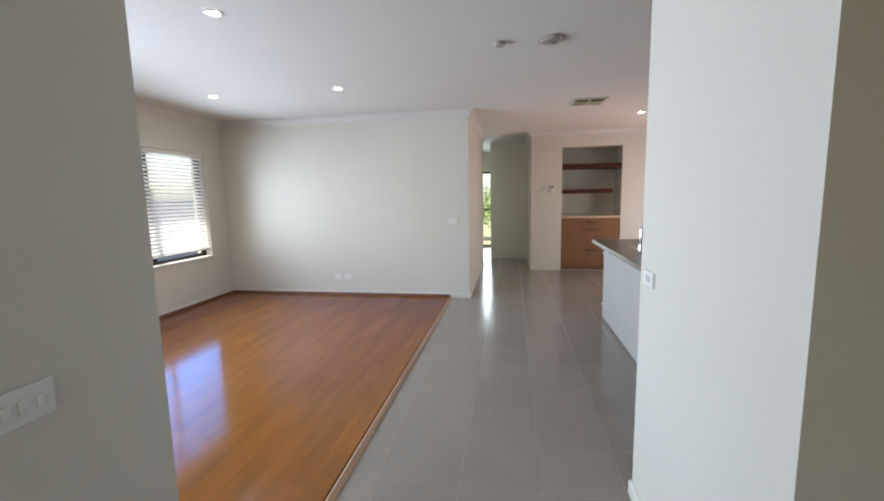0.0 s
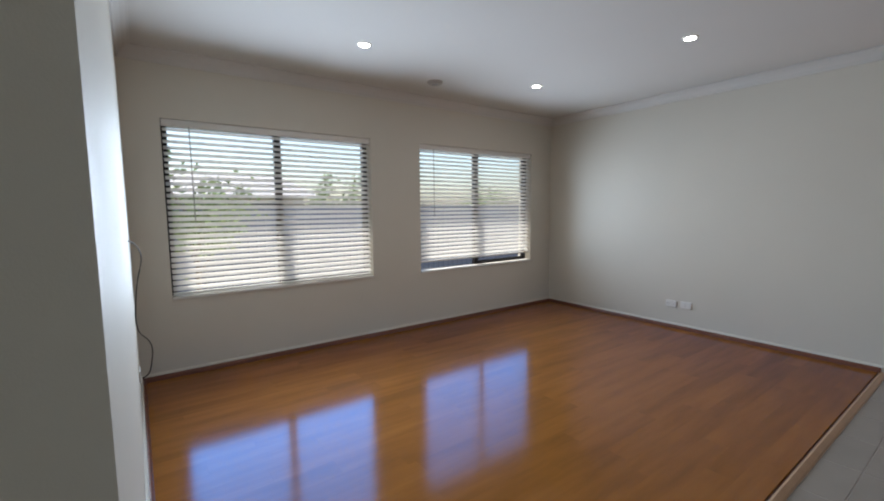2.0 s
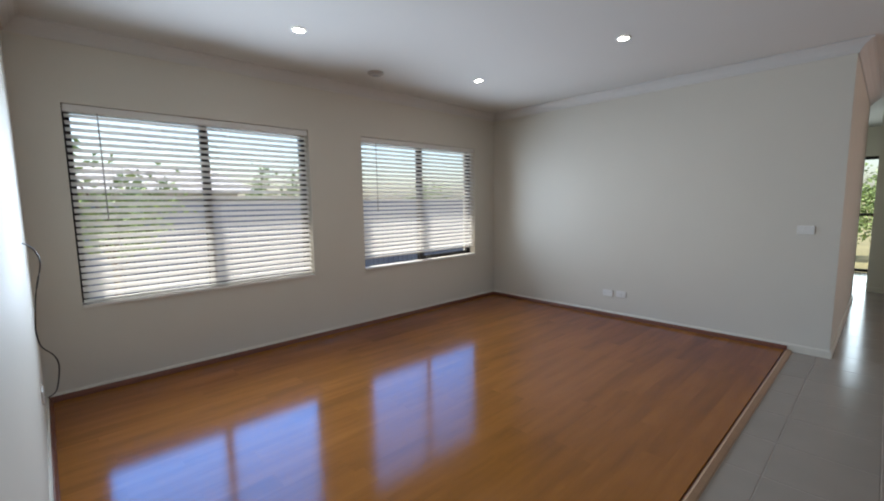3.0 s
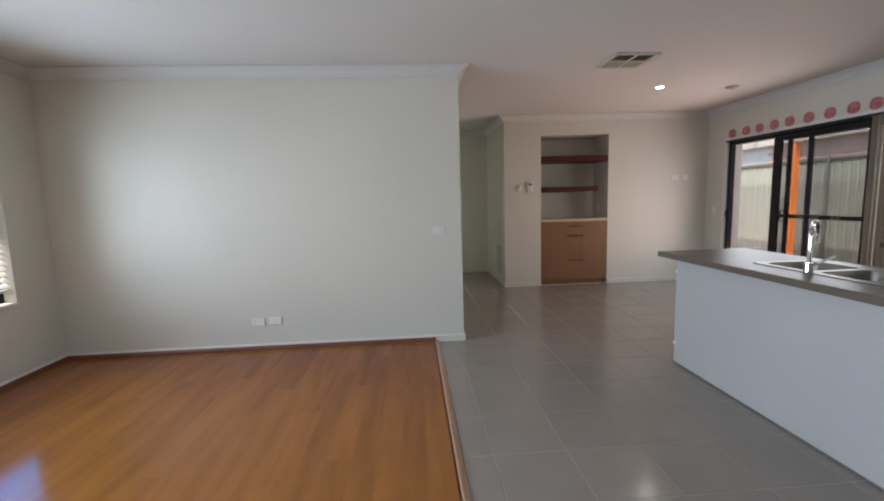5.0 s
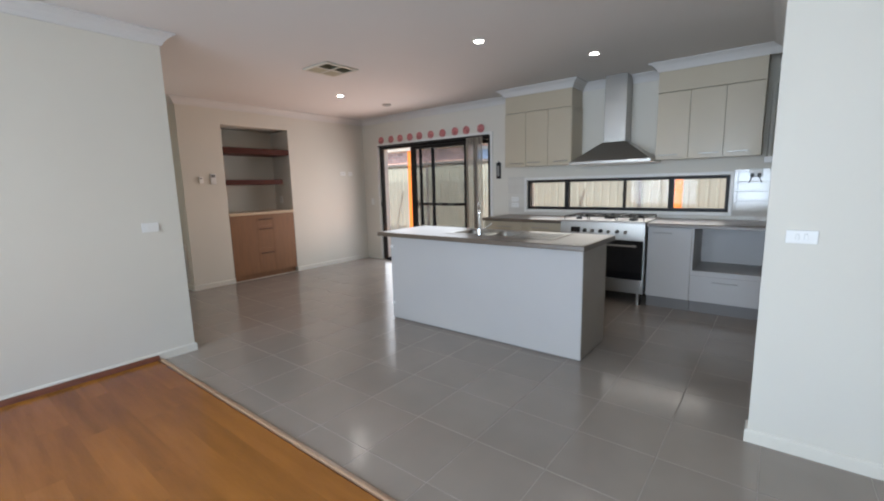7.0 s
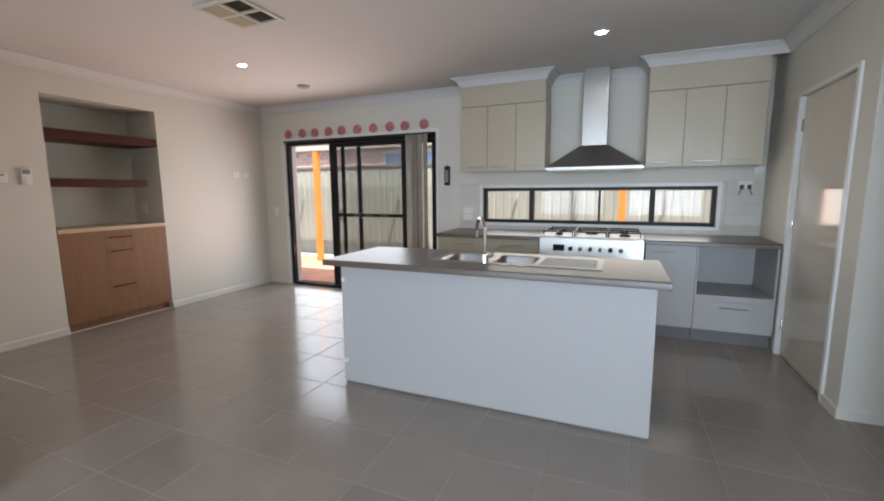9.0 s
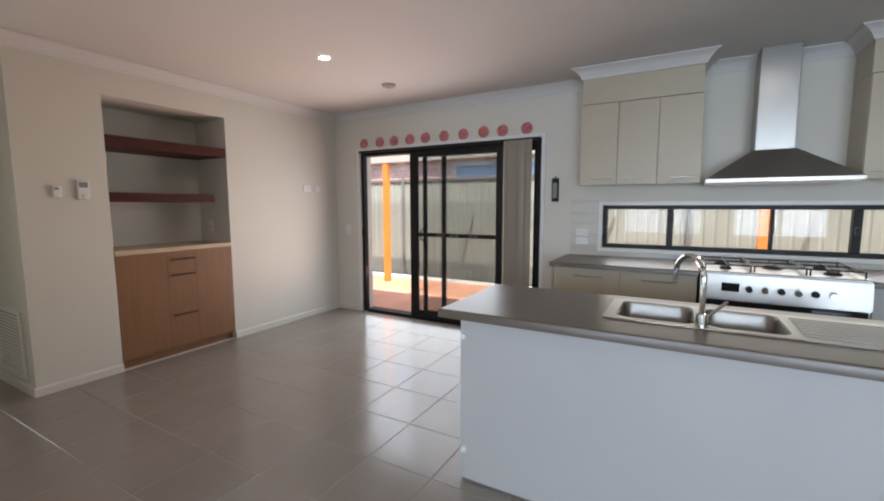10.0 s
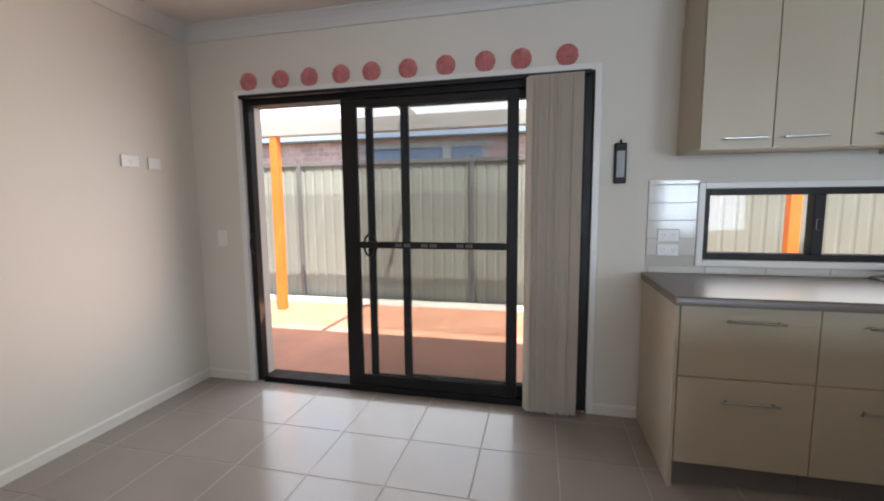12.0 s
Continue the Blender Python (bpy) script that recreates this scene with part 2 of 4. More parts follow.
def prism(bm, poly, axis, a0, a1):
    """A polygon in the plane across an axis, drawn out along it."""
    def put(u, v, a):
        return {"x": (a, u, v), "y": (u, a, v), "z": (u, v, a)}[axis]
    lo = [bm.verts.new(put(u, v, a0)) for u, v in poly]
    hi = [bm.verts.new(put(u, v, a1)) for u, v in poly]
    n = len(poly)
    for k in range(n):
        bm.faces.new((lo[k], lo[(k + 1) % n], hi[(k + 1) % n], hi[k]))
    bm.faces.new(lo[::-1])
    bm.faces.new(hi)
    return bm


def mesh_of(name, bm, material, origin=(0, 0, 0), smooth=False):
    bmesh.ops.recalc_face_normals(bm, faces=bm.faces)
    bmesh.ops.translate(bm, verts=bm.verts, vec=-Vector(origin))
    me = bpy.data.meshes.new(name)
    bm.to_mesh(me)
    bm.free()
    me.materials.append(material)
    if smooth:
        for p in me.polygons:
            p.use_smooth = True
        me.set_sharp_from_angle(angle=radians(35))
    return me


def root_place(ob):
    place = Vector((0, 0, 0))
    while ob is not None:
        place += ob.location
        ob = ob.parent
    return place


def part(name, bm, material, parent, label="", smooth=False):
    """One mesh under a thing or a part, drawn in world metres."""
    ob = new(name, mesh_of(name, bm, material, root_place(parent), smooth))
    ob.parent = parent
    if label:
        tagged(ob, label)
    return ob


def thing(name, x, y, z, label, category, group="", kind=""):
    ob = new(name)
    ob.location = (x, y, z)
    ob.empty_display_size = 0.1
    return tagged(ob, label, category, group, kind)


def solid(name, bm, material, label, category, kind="", group="", smooth=False):
    """A thing that is one mesh."""
    return tagged(new(name, mesh_of(name, bm, material, (0, 0, 0), smooth)), label, category, group, kind)


def B(*a, **k):
    return box(bmesh.new(), *a, **k)


def holed(bm, axis, a0, a1, u0, u1, z0, z1, holes):
    """A wall across an axis from a0 to a1, with openings (u0, u1, z0, z1) side by side through it."""
    def slab(p, q, r, s):
        if q - p > 1e-4 and s - r > 1e-4:
            box(bm, a0, a1, p, q, r, s) if axis == "x" else box(bm, p, q, a0, a1, r, s)
    at = u0
    for h0, h1, b, t in sorted(holes):
        slab(at, h0, z0, z1)
        slab(h0, h1, z0, b)
        slab(h0, h1, t, z1)
        at = h1
    slab(at, u1, z0, z1)
    bmesh.ops.remove_doubles(bm, verts=bm.verts, dist=1e-5)
    return bm


# ---- plan, in metres ----
XW, XE = -2.775, 4.915          # inner faces of the west and east walls
YS, YL, YN = 2.256, 7.035, 9.34  # living south, living north, dining north
CZ = 2.54                       # ceiling
WIN1 = (2.50, 4.27, 0.635, 2.05)
WIN2 = (4.86, 6.64, 0.62, 2.05)
DOOR = (6.58, 8.93, 0.0, 2.06)
KWIN = (3.62, 5.98, 0.979, 1.378)
NICHE = (2.33, 3.362, 0.0, 2.25)
PIL = 0.855                     # free end of the living north wall
WOODX = 0.58                    # edge of the timber floor


def wall(name, bm, label):
    return solid(name, bm, WALL, label, "wall", "structure")


wall("wall_west", holed(bmesh.new(), "x", XW - 0.22, XW, YS - 0.1, YL + 0.1, -0.25, CZ, [WIN1, WIN2]), "beige painted plaster wall with two window openings")
wall("wall_east", holed(bmesh.new(), "x", XE, XE + 0.22, -1.0, YN + 1.7, -0.25, CZ, [(DOOR[0], DOOR[1], -0.25, DOOR[3]), KWIN]), "beige painted plaster wall behind the kitchen")
wall("wall_living_north", B(XW, PIL, YL, YL + 0.1, -0.25, CZ), "pale painted plaster wall beside the timber floor")
wall("wall_hall_west", B(PIL - 0.1, PIL, YL + 0.1, 9.9, -0.25, CZ), "painted plaster wall of the hall")
wall("wall_living_south", B(XW, 0.5, YS - 0.1, YS, -0.25, CZ), "painted plaster wall with a cable and outlet")
wall("wall_entry_west", B(0.4, 0.5, -1.0, YS - 0.1, -0.25, CZ), "grey painted wall of the entry with a switch")
# the doorway is unseen, cut only to hold the entry's added lamp
wall("wall_entry_south", holed(bmesh.new(), "y", -1.1, -1.0, 0.4, XE, -0.25, CZ, [(0.85, 1.75, -0.25, 2.04)]), "plain painted wall of the entry with an added unseen doorway")
wall("wall_dining_north", holed(bmesh.new(), "y", YN, YN + 0.5, 1.78, XE, -0.25, CZ, [NICHE]), "warm beige painted wall with a shelf niche")
wall("wall_niche_back", B(1.78, XE, YN + 0.5, YN + 0.6, -0.25, CZ), "beige painted wall at the back of the niche")
wall("wall_hall_east", B(1.78, 1.88, YN + 0.6, 10.8, -0.25, CZ), "painted plaster wall of the hall")
wall("wall_hall_end", B(0.96, 1.78, 10.8, 10.9, -0.25, CZ), "painted plaster wall at the end of the hall")
wall("wall_far_east", B(0.96 + 0.6, 1.66, 10.9, 12.9, -0.25, CZ), "plain painted wall beyond the hall")
wall("wall_far_west", B(-1.1, -1.0, 9.8, 12.9, -0.25, CZ), "plain painted wall beyond the hall")
wall("wall_far_south", B(-1.1, PIL - 0.1, 9.8, 9.9, -0.25, CZ), "plain painted wall beyond the hall")
wall("wall_far_north", holed(bmesh.new(), "y", 12.9, 13.1, -1.1, 1.7, -0.25, CZ, [(-0.6, 1.25, -0.25, 2.04)]), "painted wall with a glazed door")
wall("wall_pantry", holed(bmesh.new(), "y", 3.15, 3.25, 3.13, XE, -0.25, CZ, [(3.34, 4.21, -0.25, 2.05)]), "painted wall with a pantry door")
wall("wall_pantry_back", B(3.13, XE, 2.25, 2.35, -0.25, CZ), "plain painted wall closing the pantry")
wall("wall_nook_east", B(3.13, 3.23, 2.35, 3.15, -0.25, CZ), "painted wall beside the refrigerator nook")
wall("wall_nook_back", B(2.09, 3.13, 2.25, 2.45, -0.25, CZ), "painted wall at the back of the refrigerator nook")
wall("wall_nook_bulkhead", B(2.09, 3.13, 2.45, 3.25, 2.24, CZ), "painted bulkhead over the refrigerator nook")
wall("wall_entry_pier", B(2.0, 2.09, 2.25, 3.25, -0.25, CZ), "white-lit painted pier with a switch plate")
wall("wall_entry_north", B(2.0, XE, 2.175, 2.25, -0.25, CZ), "beige painted wall of the entry")
solid("ceiling", B(XW - 0.22, XE + 0.22, -1.1, 13.1, CZ, CZ + 0.12), CEIL, "flat white painted plaster ceiling", "ceiling", "structure")
# roof is out of view; its overhangs are sized to shade blinds and patio
bm = bmesh.new()
box(bm, XW - 0.66, 5.20, -1.6, 13.6, CZ + 0.13, CZ + 0.21)
prism(bm, [(XW - 0.66, CZ + 0.21), (5.20, CZ + 0.21), (1.2, 4.2)], "y", -1.6, 13.6)
solid("roof", bm, ROOFING, "grey tiled hip roof with eaves", "roof", "structure")

# cornices: a cove between wall and ceiling
COVE = [(0.0, CZ - 0.001), (0.0, CZ - 0.09), (0.012, CZ - 0.09), (0.022, CZ - 0.066), (0.046, CZ - 0.036), (0.075, CZ - 0.016), (0.09, CZ - 0.012), (0.09, CZ - 0.001)]


def cove(bm, axis, at, side, a0, m0, a1, m1, prof=COVE):
    """A length of cornice on the wall face axis = at, on its + or - side, from a0 to a1, each end mitred out (1), in (-1) or cut square (0)."""
    ends = [[bm.verts.new((at + side * u, a, z) if axis == "x" else (a, at + side * u, z)) for u, z in prof for a in (e + s * m * u,)] for e, m, s in ((a0, m0, -1), (a1, m1, 1))]
    n = len(prof)
    for k in range(n):
        bm.faces.new((ends[0][k], ends[0][(k + 1) % n], ends[1][(k + 1) % n], ends[1][k]))
    bm.faces.new(ends[0][::-1])
    bm.faces.new(ends[1])


UX = 4.56   # front of the wall cupboards
bm = bmesh.new()
for run in (
    ("x", XW, 1, YS, -1, YL, -1), ("y", YL, -1, XW, -1, PIL, 1), ("x", PIL, 1, YL, 1, 9.9, 0), ("y", YS, 1, XW, -1, 0.5, 1), ("x", 0.5, 1, -1.0, -1, YS, 1),
    ("y", YN, -1, 1.78, 1, XE, -1), ("x", 1.78, -1, YN, 1, 10.8, -1), ("y", 10.8, -1, 0.96, 0, 1.78, -1), ("x", XE, -1, 6.125, -1, YN, -1), ("x", XE, -1, 4.285, -1, 5.225, -1),
    ("x", UX, -1, 5.225, 1, 6.125, 1), ("y", 6.125, 1, UX, 1, XE, -1), ("y", 5.225, -1, UX, 1, XE, -1),
    ("x", UX, -1, 3.25, -1, 4.285, 1), ("y", 4.285, 1, UX, 1, XE, -1),
    ("y", 3.25, 1, 2.0, 1, UX, -1), ("x", 2.0, -1, 2.175, 1, 3.25, 1), ("y", 2.175, -1, 2.0, 1, XE, -1),
):
    cove(bm, *run)
solid("cornice", bm, CEIL, "white plaster cove cornice round the ceiling", "cornice", "structure")

# skirting boards
SK = [(0.0, 0.0), (0.0, 0.068), (0.006, 0.068), (0.013, 0.058), (0.013, 0.0)]
bm = bmesh.new()
for run in (
    ("x", XW, 1, YS, -1, YL, -1), ("y", YL, -1, XW, -1, PIL, 1), ("x", PIL, 1, YL, 1, 9.9, 0), ("y", YS, 1, XW, -1, 0.5, 1), ("x", 0.5, 1, -1.0, -1, YS, 1),
    ("y", YN, -1, 1.78, 1, NICHE[0], 0), ("y", YN, -1, NICHE[1], 0, XE, -1), ("x", 1.78, -1, YN, 1, 10.8, -1), ("y", 10.8, -1, 0.96, 0, 1.78, -1),
    ("x", XE, -1, DOOR[1] + 0.04, 0, YN, -1), ("x", XE, -1, 6.29, 0, DOOR[0] - 0.04, 0), ("y", 3.25, 1, 3.13, 1, 3.318, 0), ("x", 3.13, -1, 2.45, 0, 3.25, 1),
    ("y", 3.25, 1, 2.0, 1, 2.09, 1), ("x", 2.0, -1, 2.175, 1, 3.25, 1), ("y", 2.175, -1, 2.0, 1, XE, -1),
):
    cove(bm, *run, prof=SK)
solid("baseboard", bm, SKIRT, "low white painted skirting board along the walls", "baseboard", "structure")
bm = bmesh.new()
QR = [(0.0135, 0.012), (0.0135, 0.050), (0.020, 0.049), (0.029, 0.034), (0.033, 0.012)]
for axis, at, side, a0, a1 in (("x", XW, 1, YS + 0.013, YL - 0.013), ("y", YL, -1, XW + 0.013, WOODX), ("y", YS, 1, XW + 0.013, 0.56)):
    prism(bm, [(at + side * u, z) for u, z in QR], "y" if axis == "x" else "x", a0, a1)
solid("trim_beading", bm, SCOTIA, "dark red timber beading round the boards", "trim", "structure")
solid("trim_threshold", prism(bmesh.new(), [(WOODX - 0.004, 0.0), (WOODX - 0.004, 0.016), (WOODX + 0.006, 0.018), (WOODX + 0.03, 0.008), (WOODX + 0.036, 0.0)], "y", YS, YL - 0.013), STRIP, "pale timber threshold strip between boards and tiles", "trim", "structure")

# ---- floors (pieces come last in the file) ----
tile_floor = solid("floor", B(XW, XE, -1.0, 12.9, -0.12, -0.0012), GROUT, "grey tiled floor with pale grout", "floor", "structure")
wood_floor = solid("floor_timber", B(XW, WOODX, YS, YL, -0.002, 0.002), SCOTIA, "glossy honey-brown timber board floor", "floor", "structure")


# ---- windows ----
def bars(parent, name, material, axis, a0, a1, u0, u1, z0, z1, w):
    """Four bars of a rectangular frame, each a mesh."""
    for p in ((u0, u0 + w, z0, z1), (u1 - w, u1, z0, z1), (u0 + w, u1 - w, z0, z0 + w), (u0 + w, u1 - w, z1 - w, z1)):
        part(name, B(a0, a1, *p, bev=0.003) if axis == "x" else B(p[0], p[1], a0, a1, p[2], p[3], bev=0.003), material, parent)


def pane(parent, x, y0, y1, z0, z1, material=GLASS, name="pane"):
    ob = part(name, B(x - 0.002, x + 0.002, y0, y1, z0, z1), material, parent)
    ob.visible_shadow = False
    return ob


for i, (y0, y1, z0, z1) in enumerate((WIN1, WIN2)):
    w = thing("window_%d" % (i + 1), XW - 0.1, (y0 + y1) / 2, z0, "dark-framed sliding window behind a white venetian blind", "window", kind="structure")
    ym = (y0 + y1) / 2
    for a, b, c, d in ((y0 + 0.002, y0 + 0.044, z0 - 0.018, z1 - 0.002), (y1 - 0.044, y1 - 0.002, z0 - 0.018, z1 - 0.002), (y0 + 0.044, y1 - 0.044, z1 - 0.044, z1 - 0.002), (y0 + 0.044, y1 - 0.044, z0 - 0.018, z0 + 0.021)):
        part("frame", B(XW - 0.15, XW - 0.09, a, b, c, d, bev=0.003), BLACK, w)
    part("sash_rail", B(XW - 0.13, XW - 0.10, ym + 0.028, y1 - 0.044, z0 + 0.021, z0 + 0.064, bev=0.003), BLACK, w)
    part("mullion", B(XW - 0.145, XW - 0.085, ym - 0.028, ym + 0.028, z0 + 0.022, z1 - 0.044, bev=0.003), BLACK, w)
    pane(w, XW - 0.125, y0 + 0.044, ym - 0.028, z0 + 0.022, z1 - 0.044)
    pane(w, XW - 0.115, ym + 0.028, y1 - 0.044, z0 + 0.064, z1 - 0.044)
    part("sill", B(XW - 0.088, XW + 0.018, y0 + 0.001, y1 - 0.001, z0 + 0.001, z0 + 0.022, bev=0.004), TRIM, w, "white painted sill")
    part("latch", B(XW - 0.085, XW - 0.072, ym - 0.02, ym + 0.02, z0 + 0.07, z0 + 0.13, bev=0.004), BLACK, w)

    low = z0 + 0.03 if i == 0 else z0 + 0.115
    bl = thing("venetian_blind", XW - 0.04, ym, z1, "white venetian blind with open slats in a window", "blind", "living room blinds")
    part("headrail", B(XW - 0.066, XW - 0.012, y0 + 0.006, y1 - 0.006, z1 - 0.052, z1 - 0.003, bev=0.003), TRIM, bl)
    part("bottom_rail", B(XW - 0.064, XW - 0.016, y0 + 0.01, y1 - 0.01, low, low + 0.018, bev=0.004), TRIM, bl)
    n = int((z1 - 0.07 - low - 0.03) / 0.0445)
    sl = bmesh.new()
    tilt = radians(-37)
    arc = [(u, 0.003 * (1 - (u / 0.024) ** 2)) for u in (-0.024, -0.012, 0.0, 0.012, 0.024)]
    prof = [(u, v) for u, v in arc] + [(u, v - 0.0022) for u, v in reversed(arc)]
    prism(sl, [(u * math.cos(tilt) - v * math.sin(tilt), u * math.sin(tilt) + v * math.cos(tilt)) for u, v in prof], "y", -(y1 - y0) / 2 + 0.012, (y1 - y0) / 2 - 0.012)
    slat_mesh = mesh_of("slat", sl, SLAT)
    for k in range(n):
        s = new("slat", slat_mesh)
        s.parent = bl
        s.location = (0, 0, low + 0.05 + k * (z1 - 0.075 - low - 0.05) / (n - 1) - z1)
    for f in (0.14, 0.5, 0.86):
        yc = y0 + f * (y1 - y0)
        part("ladder_cord", tube(bmesh.new(), [(XW - 0.0145, yc, low + 0.01), (XW - 0.0145, yc, z1 - 0.05)], 0.0012, 5), TRIM, bl)
    part("tilt_wand", tube(bmesh.new(), [(XW - 0.006, y0 + 0.19, z1 - 0.05), (XW - 0.004, y0 + 0.195, z1 - 0.80)], 0.004, 6), GREYPL, bl)

kw = thing("window_3", XE + 0.05, 4.8, KWIN[2], "long low black-framed sliding window over the worktop", "window", kind="structure")
y0, y1, z0, z1 = KWIN
bars(kw, "frame", BLACK, "x", XE + 0.02, XE + 0.09, y0 + 0.001, y1 - 0.001, z0 + 0.001, z1 - 0.001, 0.036)
edges = (3.66, 4.18, 4.69, 5.415, 5.94)
for k, (a, b) in enumerate(zip(edges, edges[1:])):
    pane(kw, XE + (0.045 if k in (0, 3) else 0.065), a, b, z0 + 0.037, z1 - 0.037)
for ym, hw in ((4.18, 0.026), (4.69, 0.012), (5.415, 0.026)):
    part("mullion", B(XE + 0.015, XE + 0.085, ym - hw, ym + hw, z0 + 0.037, z1 - 0.037, bev=0.003), BLACK, kw)
    part("latch", B(XE + 0.002, XE + 0.015, ym - 0.014, ym + 0.014, 1.15, 1.21, bev=0.004), BLACK, kw)
bars(kw, "architrave", TRIM, "x", XE - 0.022, XE + 0.016, y0 - 0.035, y1 + 0.035, z0 - 0.035, z1 + 0.035, 0.034)

# ---- sliding door to the patio, standing open ----
sd = thing("door_1", XE + 0.1, 7.75, 0, "black aluminium sliding patio door standing partly open", "door", kind="structure")
y0, y1, _, z1 = DOOR
part("frame", B(XE + 0.02, XE + 0.15, y0 + 0.002, y0 + 0.05, 0, z1 - 0.002, bev=0.003), BLACK, sd)
part("frame", B(XE + 0.02, XE + 0.085, y1 - 0.046, y1 - 0.002, 0, z1 - 0.002, bev=0.003), BLACK, sd)
part("frame", B(XE + 0.02, XE + 0.15, y0 + 0.05, y1 - 0.05, z1 - 0.06, z1 - 0.002, bev=0.003), BLACK, sd)
part("sill", B(XE + 0.02, XE + 0.17, y0 + 0.05, y1 - 0.05, -0.02, 0.03, bev=0.004), BLACK, sd)


def leaf(name, x, a, b, wl, wr, infill, rail):
    """A sliding leaf from a to b, stiles wl at the a end and wr at the b end."""
    zb, zt = 0.032, 1.998
    p = part(name, B(x - 0.014, x + 0.014, a, a + wl, zb, zt, bev=0.003), BLACK, sd)
    part("stile", B(x - 0.014, x + 0.014, b - wr, b, zb, zt, bev=0.003), BLACK, p)
    part("rail", B(x - 0.013, x + 0.013, a + wl, b - wr, zb, zb + 0.075, bev=0.003), BLACK, p)
    part("rail", B(x - 0.013, x + 0.013, a + wl, b - wr, zt - 0.05, zt, bev=0.003), BLACK, p)
    if rail:
        part("mid_rail", B(x - 0.013, x + 0.013, a + wl, b - wr, 1.01, 1.055, bev=0.003), BLACK, p)
    pane(p, x, a + wl, b - wr, zb + 0.075, zt - 0.05, infill, "pane" if infill is GLASS else "mesh")
    return p


leaf("fixed_leaf", XE + 0.115, 6.635, 7.795, 0.05, 0.055, GLASS, False)
slid = leaf("sliding_leaf", XE + 0.08, 6.88, 8.03, 0.05, 0.05, GLASS, False)
leaf("screen_leaf", XE + 0.045, 7.01, 8.19, 0.07, 0.11, MESH, True)
for y in (7.30, 7.36, 7.54, 7.60, 7.72, 7.78):
    for k in range(3):
        part("rail_slot", B(XE + 0.0312, XE + 0.0322, y + k * 0.016, y + k * 0.016 + 0.007, 1.022, 1.044), GREYPL, sd)
bm = bmesh.new()
tube(bm, [(XE + 0.028, 8.0 + 0.045 * math.sin(a), 1.03 + 0.075 * math.cos(a)) for a in np.linspace(0, math.pi * 2, 17)], 0.008, 6)
part("handle", bm, BLACK, slid, "black oval pull handle", True)
part("pull_handle", tube(bmesh.new(), [(XE + 0.02, y1 - 0.03, 0.955)] + [(XE + 0.02 - 0.032 * math.sin(a), y1 - 0.03, 1.03 - 0.07 * math.cos(a)) for a in np.linspace(0.3, math.pi - 0.3, 9)] + [(XE + 0.02, y1 - 0.03, 1.105)], 0.008, 6), BLACK, sd, "black D-shaped pull handle", True)
for z in (0.32, 1.62):
    part("latch", B(XE + 0.008, XE + 0.02, y1 - 0.036, y1 - 0.014, z - 0.03, z + 0.03, bev=0.004), BLACK, sd)
da = bmesh.new()
for b in ((y0 - 0.04, y0, 0, z1 + 0.04), (y1, y1 + 0.04, 0, z1 + 0.04), (y0, y1, z1, z1 + 0.04)):
    box(da, XE - 0.014, XE + 0.02, *b, bev=0.003)
solid("trim_door", da, TRIM, "white painted architrave round the patio door", "trim", "structure")

vb = thing("vertical_blind", 4.83, 6.8, 2.05, "stack of beige vertical blind vanes drawn to one side", "blind")
part("track", B(4.865, 4.898, 6.60, 8.91, 2.035, 2.058, bev=0.003), BLACK, vb, "black blind track")
vane_rng = random.Random(12)
for k in range(25):
    yk = 6.668 + k * 0.0118 + vane_rng.uniform(-0.003, 0.003)
    turn = radians(34 + vane_rng.uniform(-5, 5))
    c, q = math.cos(turn), math.sin(turn)
    arc = [(u, 0.004 * (1 - (u / 0.042) ** 2)) for u in (-0.042, -0.021, 0.0, 0.021, 0.042)]
    line = [(u, v + 0.0004) for u, v in arc] + [(u, v - 0.0004) for u, v in reversed(arc)]
    part("vane", prism(bmesh.new(), [(4.832 + u * c * 0.8 - v * q, yk + u * q * 0.8 + v * c) for u, v in line], "z", 0.025 + vane_rng.uniform(-0.006, 0.006), 2.03), VANE, vb)

# pink rosettes along the door head
ros = bmesh.new()
rings, seg = [], 84
for r, h in ((0.004, 0.030), (0.018, 0.034), (0.034, 0.030), (0.050, 0.022), (0.061, 0.010), (0.058, 0.001)):
    rings.append([ros.verts.new((-h - 0.16 * r * math.sin(21 * k * math.tau / seg) * (h > 0.005), (r + 0.0016 * math.sin(9 * k * math.tau / seg)) * math.cos(k * math.tau / seg), r * math.sin(k * math.tau / seg))) for k in range(seg)])
for p, q in zip(rings, rings[1:]):
    for k in range(seg):
        ros.faces.new((p[k], p[(k + 1) % seg], q[(k + 1) % seg], q[k]))
ros.faces.new(rings[0])
ros.faces.new(rings[-1][::-1])
ros_mesh = mesh_of("paper_rosette", ros, PAPER)
for y, z in zip((8.847, 8.60, 8.385, 8.156, 7.944, 7.699, 7.456, 7.213, 6.999, 6.737), (2.152, 2.153, 2.152, 2.153, 2.156, 2.154, 2.155, 2.158, 2.155, 2.156)):
    r = tagged(new("paper_rosette", ros_mesh), "round pink paper rosette stuck above the patio door", "decoration", "rosettes over the door")
    r.location = (XE - 0.001, y, z)
    r.rotation_euler = (y * 7, 0, 0)


# ---- kitchen ----
def bar_handle(parent, x, y0, y1, z, material=STEEL):
    """A bar handle on a front that faces -x."""
    bm = bmesh.new()
    tube(bm, [(x - 0.028, y0, z), (x - 0.028, y1, z)], 0.0055, 8)
    for y in (y0 + 0.02, y1 - 0.02):
        tube(bm, [(x - 0.028, y, z), (x, y, z)], 0.004, 6)
    return part("handle", bm, material, parent, "brushed steel bar handle", True)


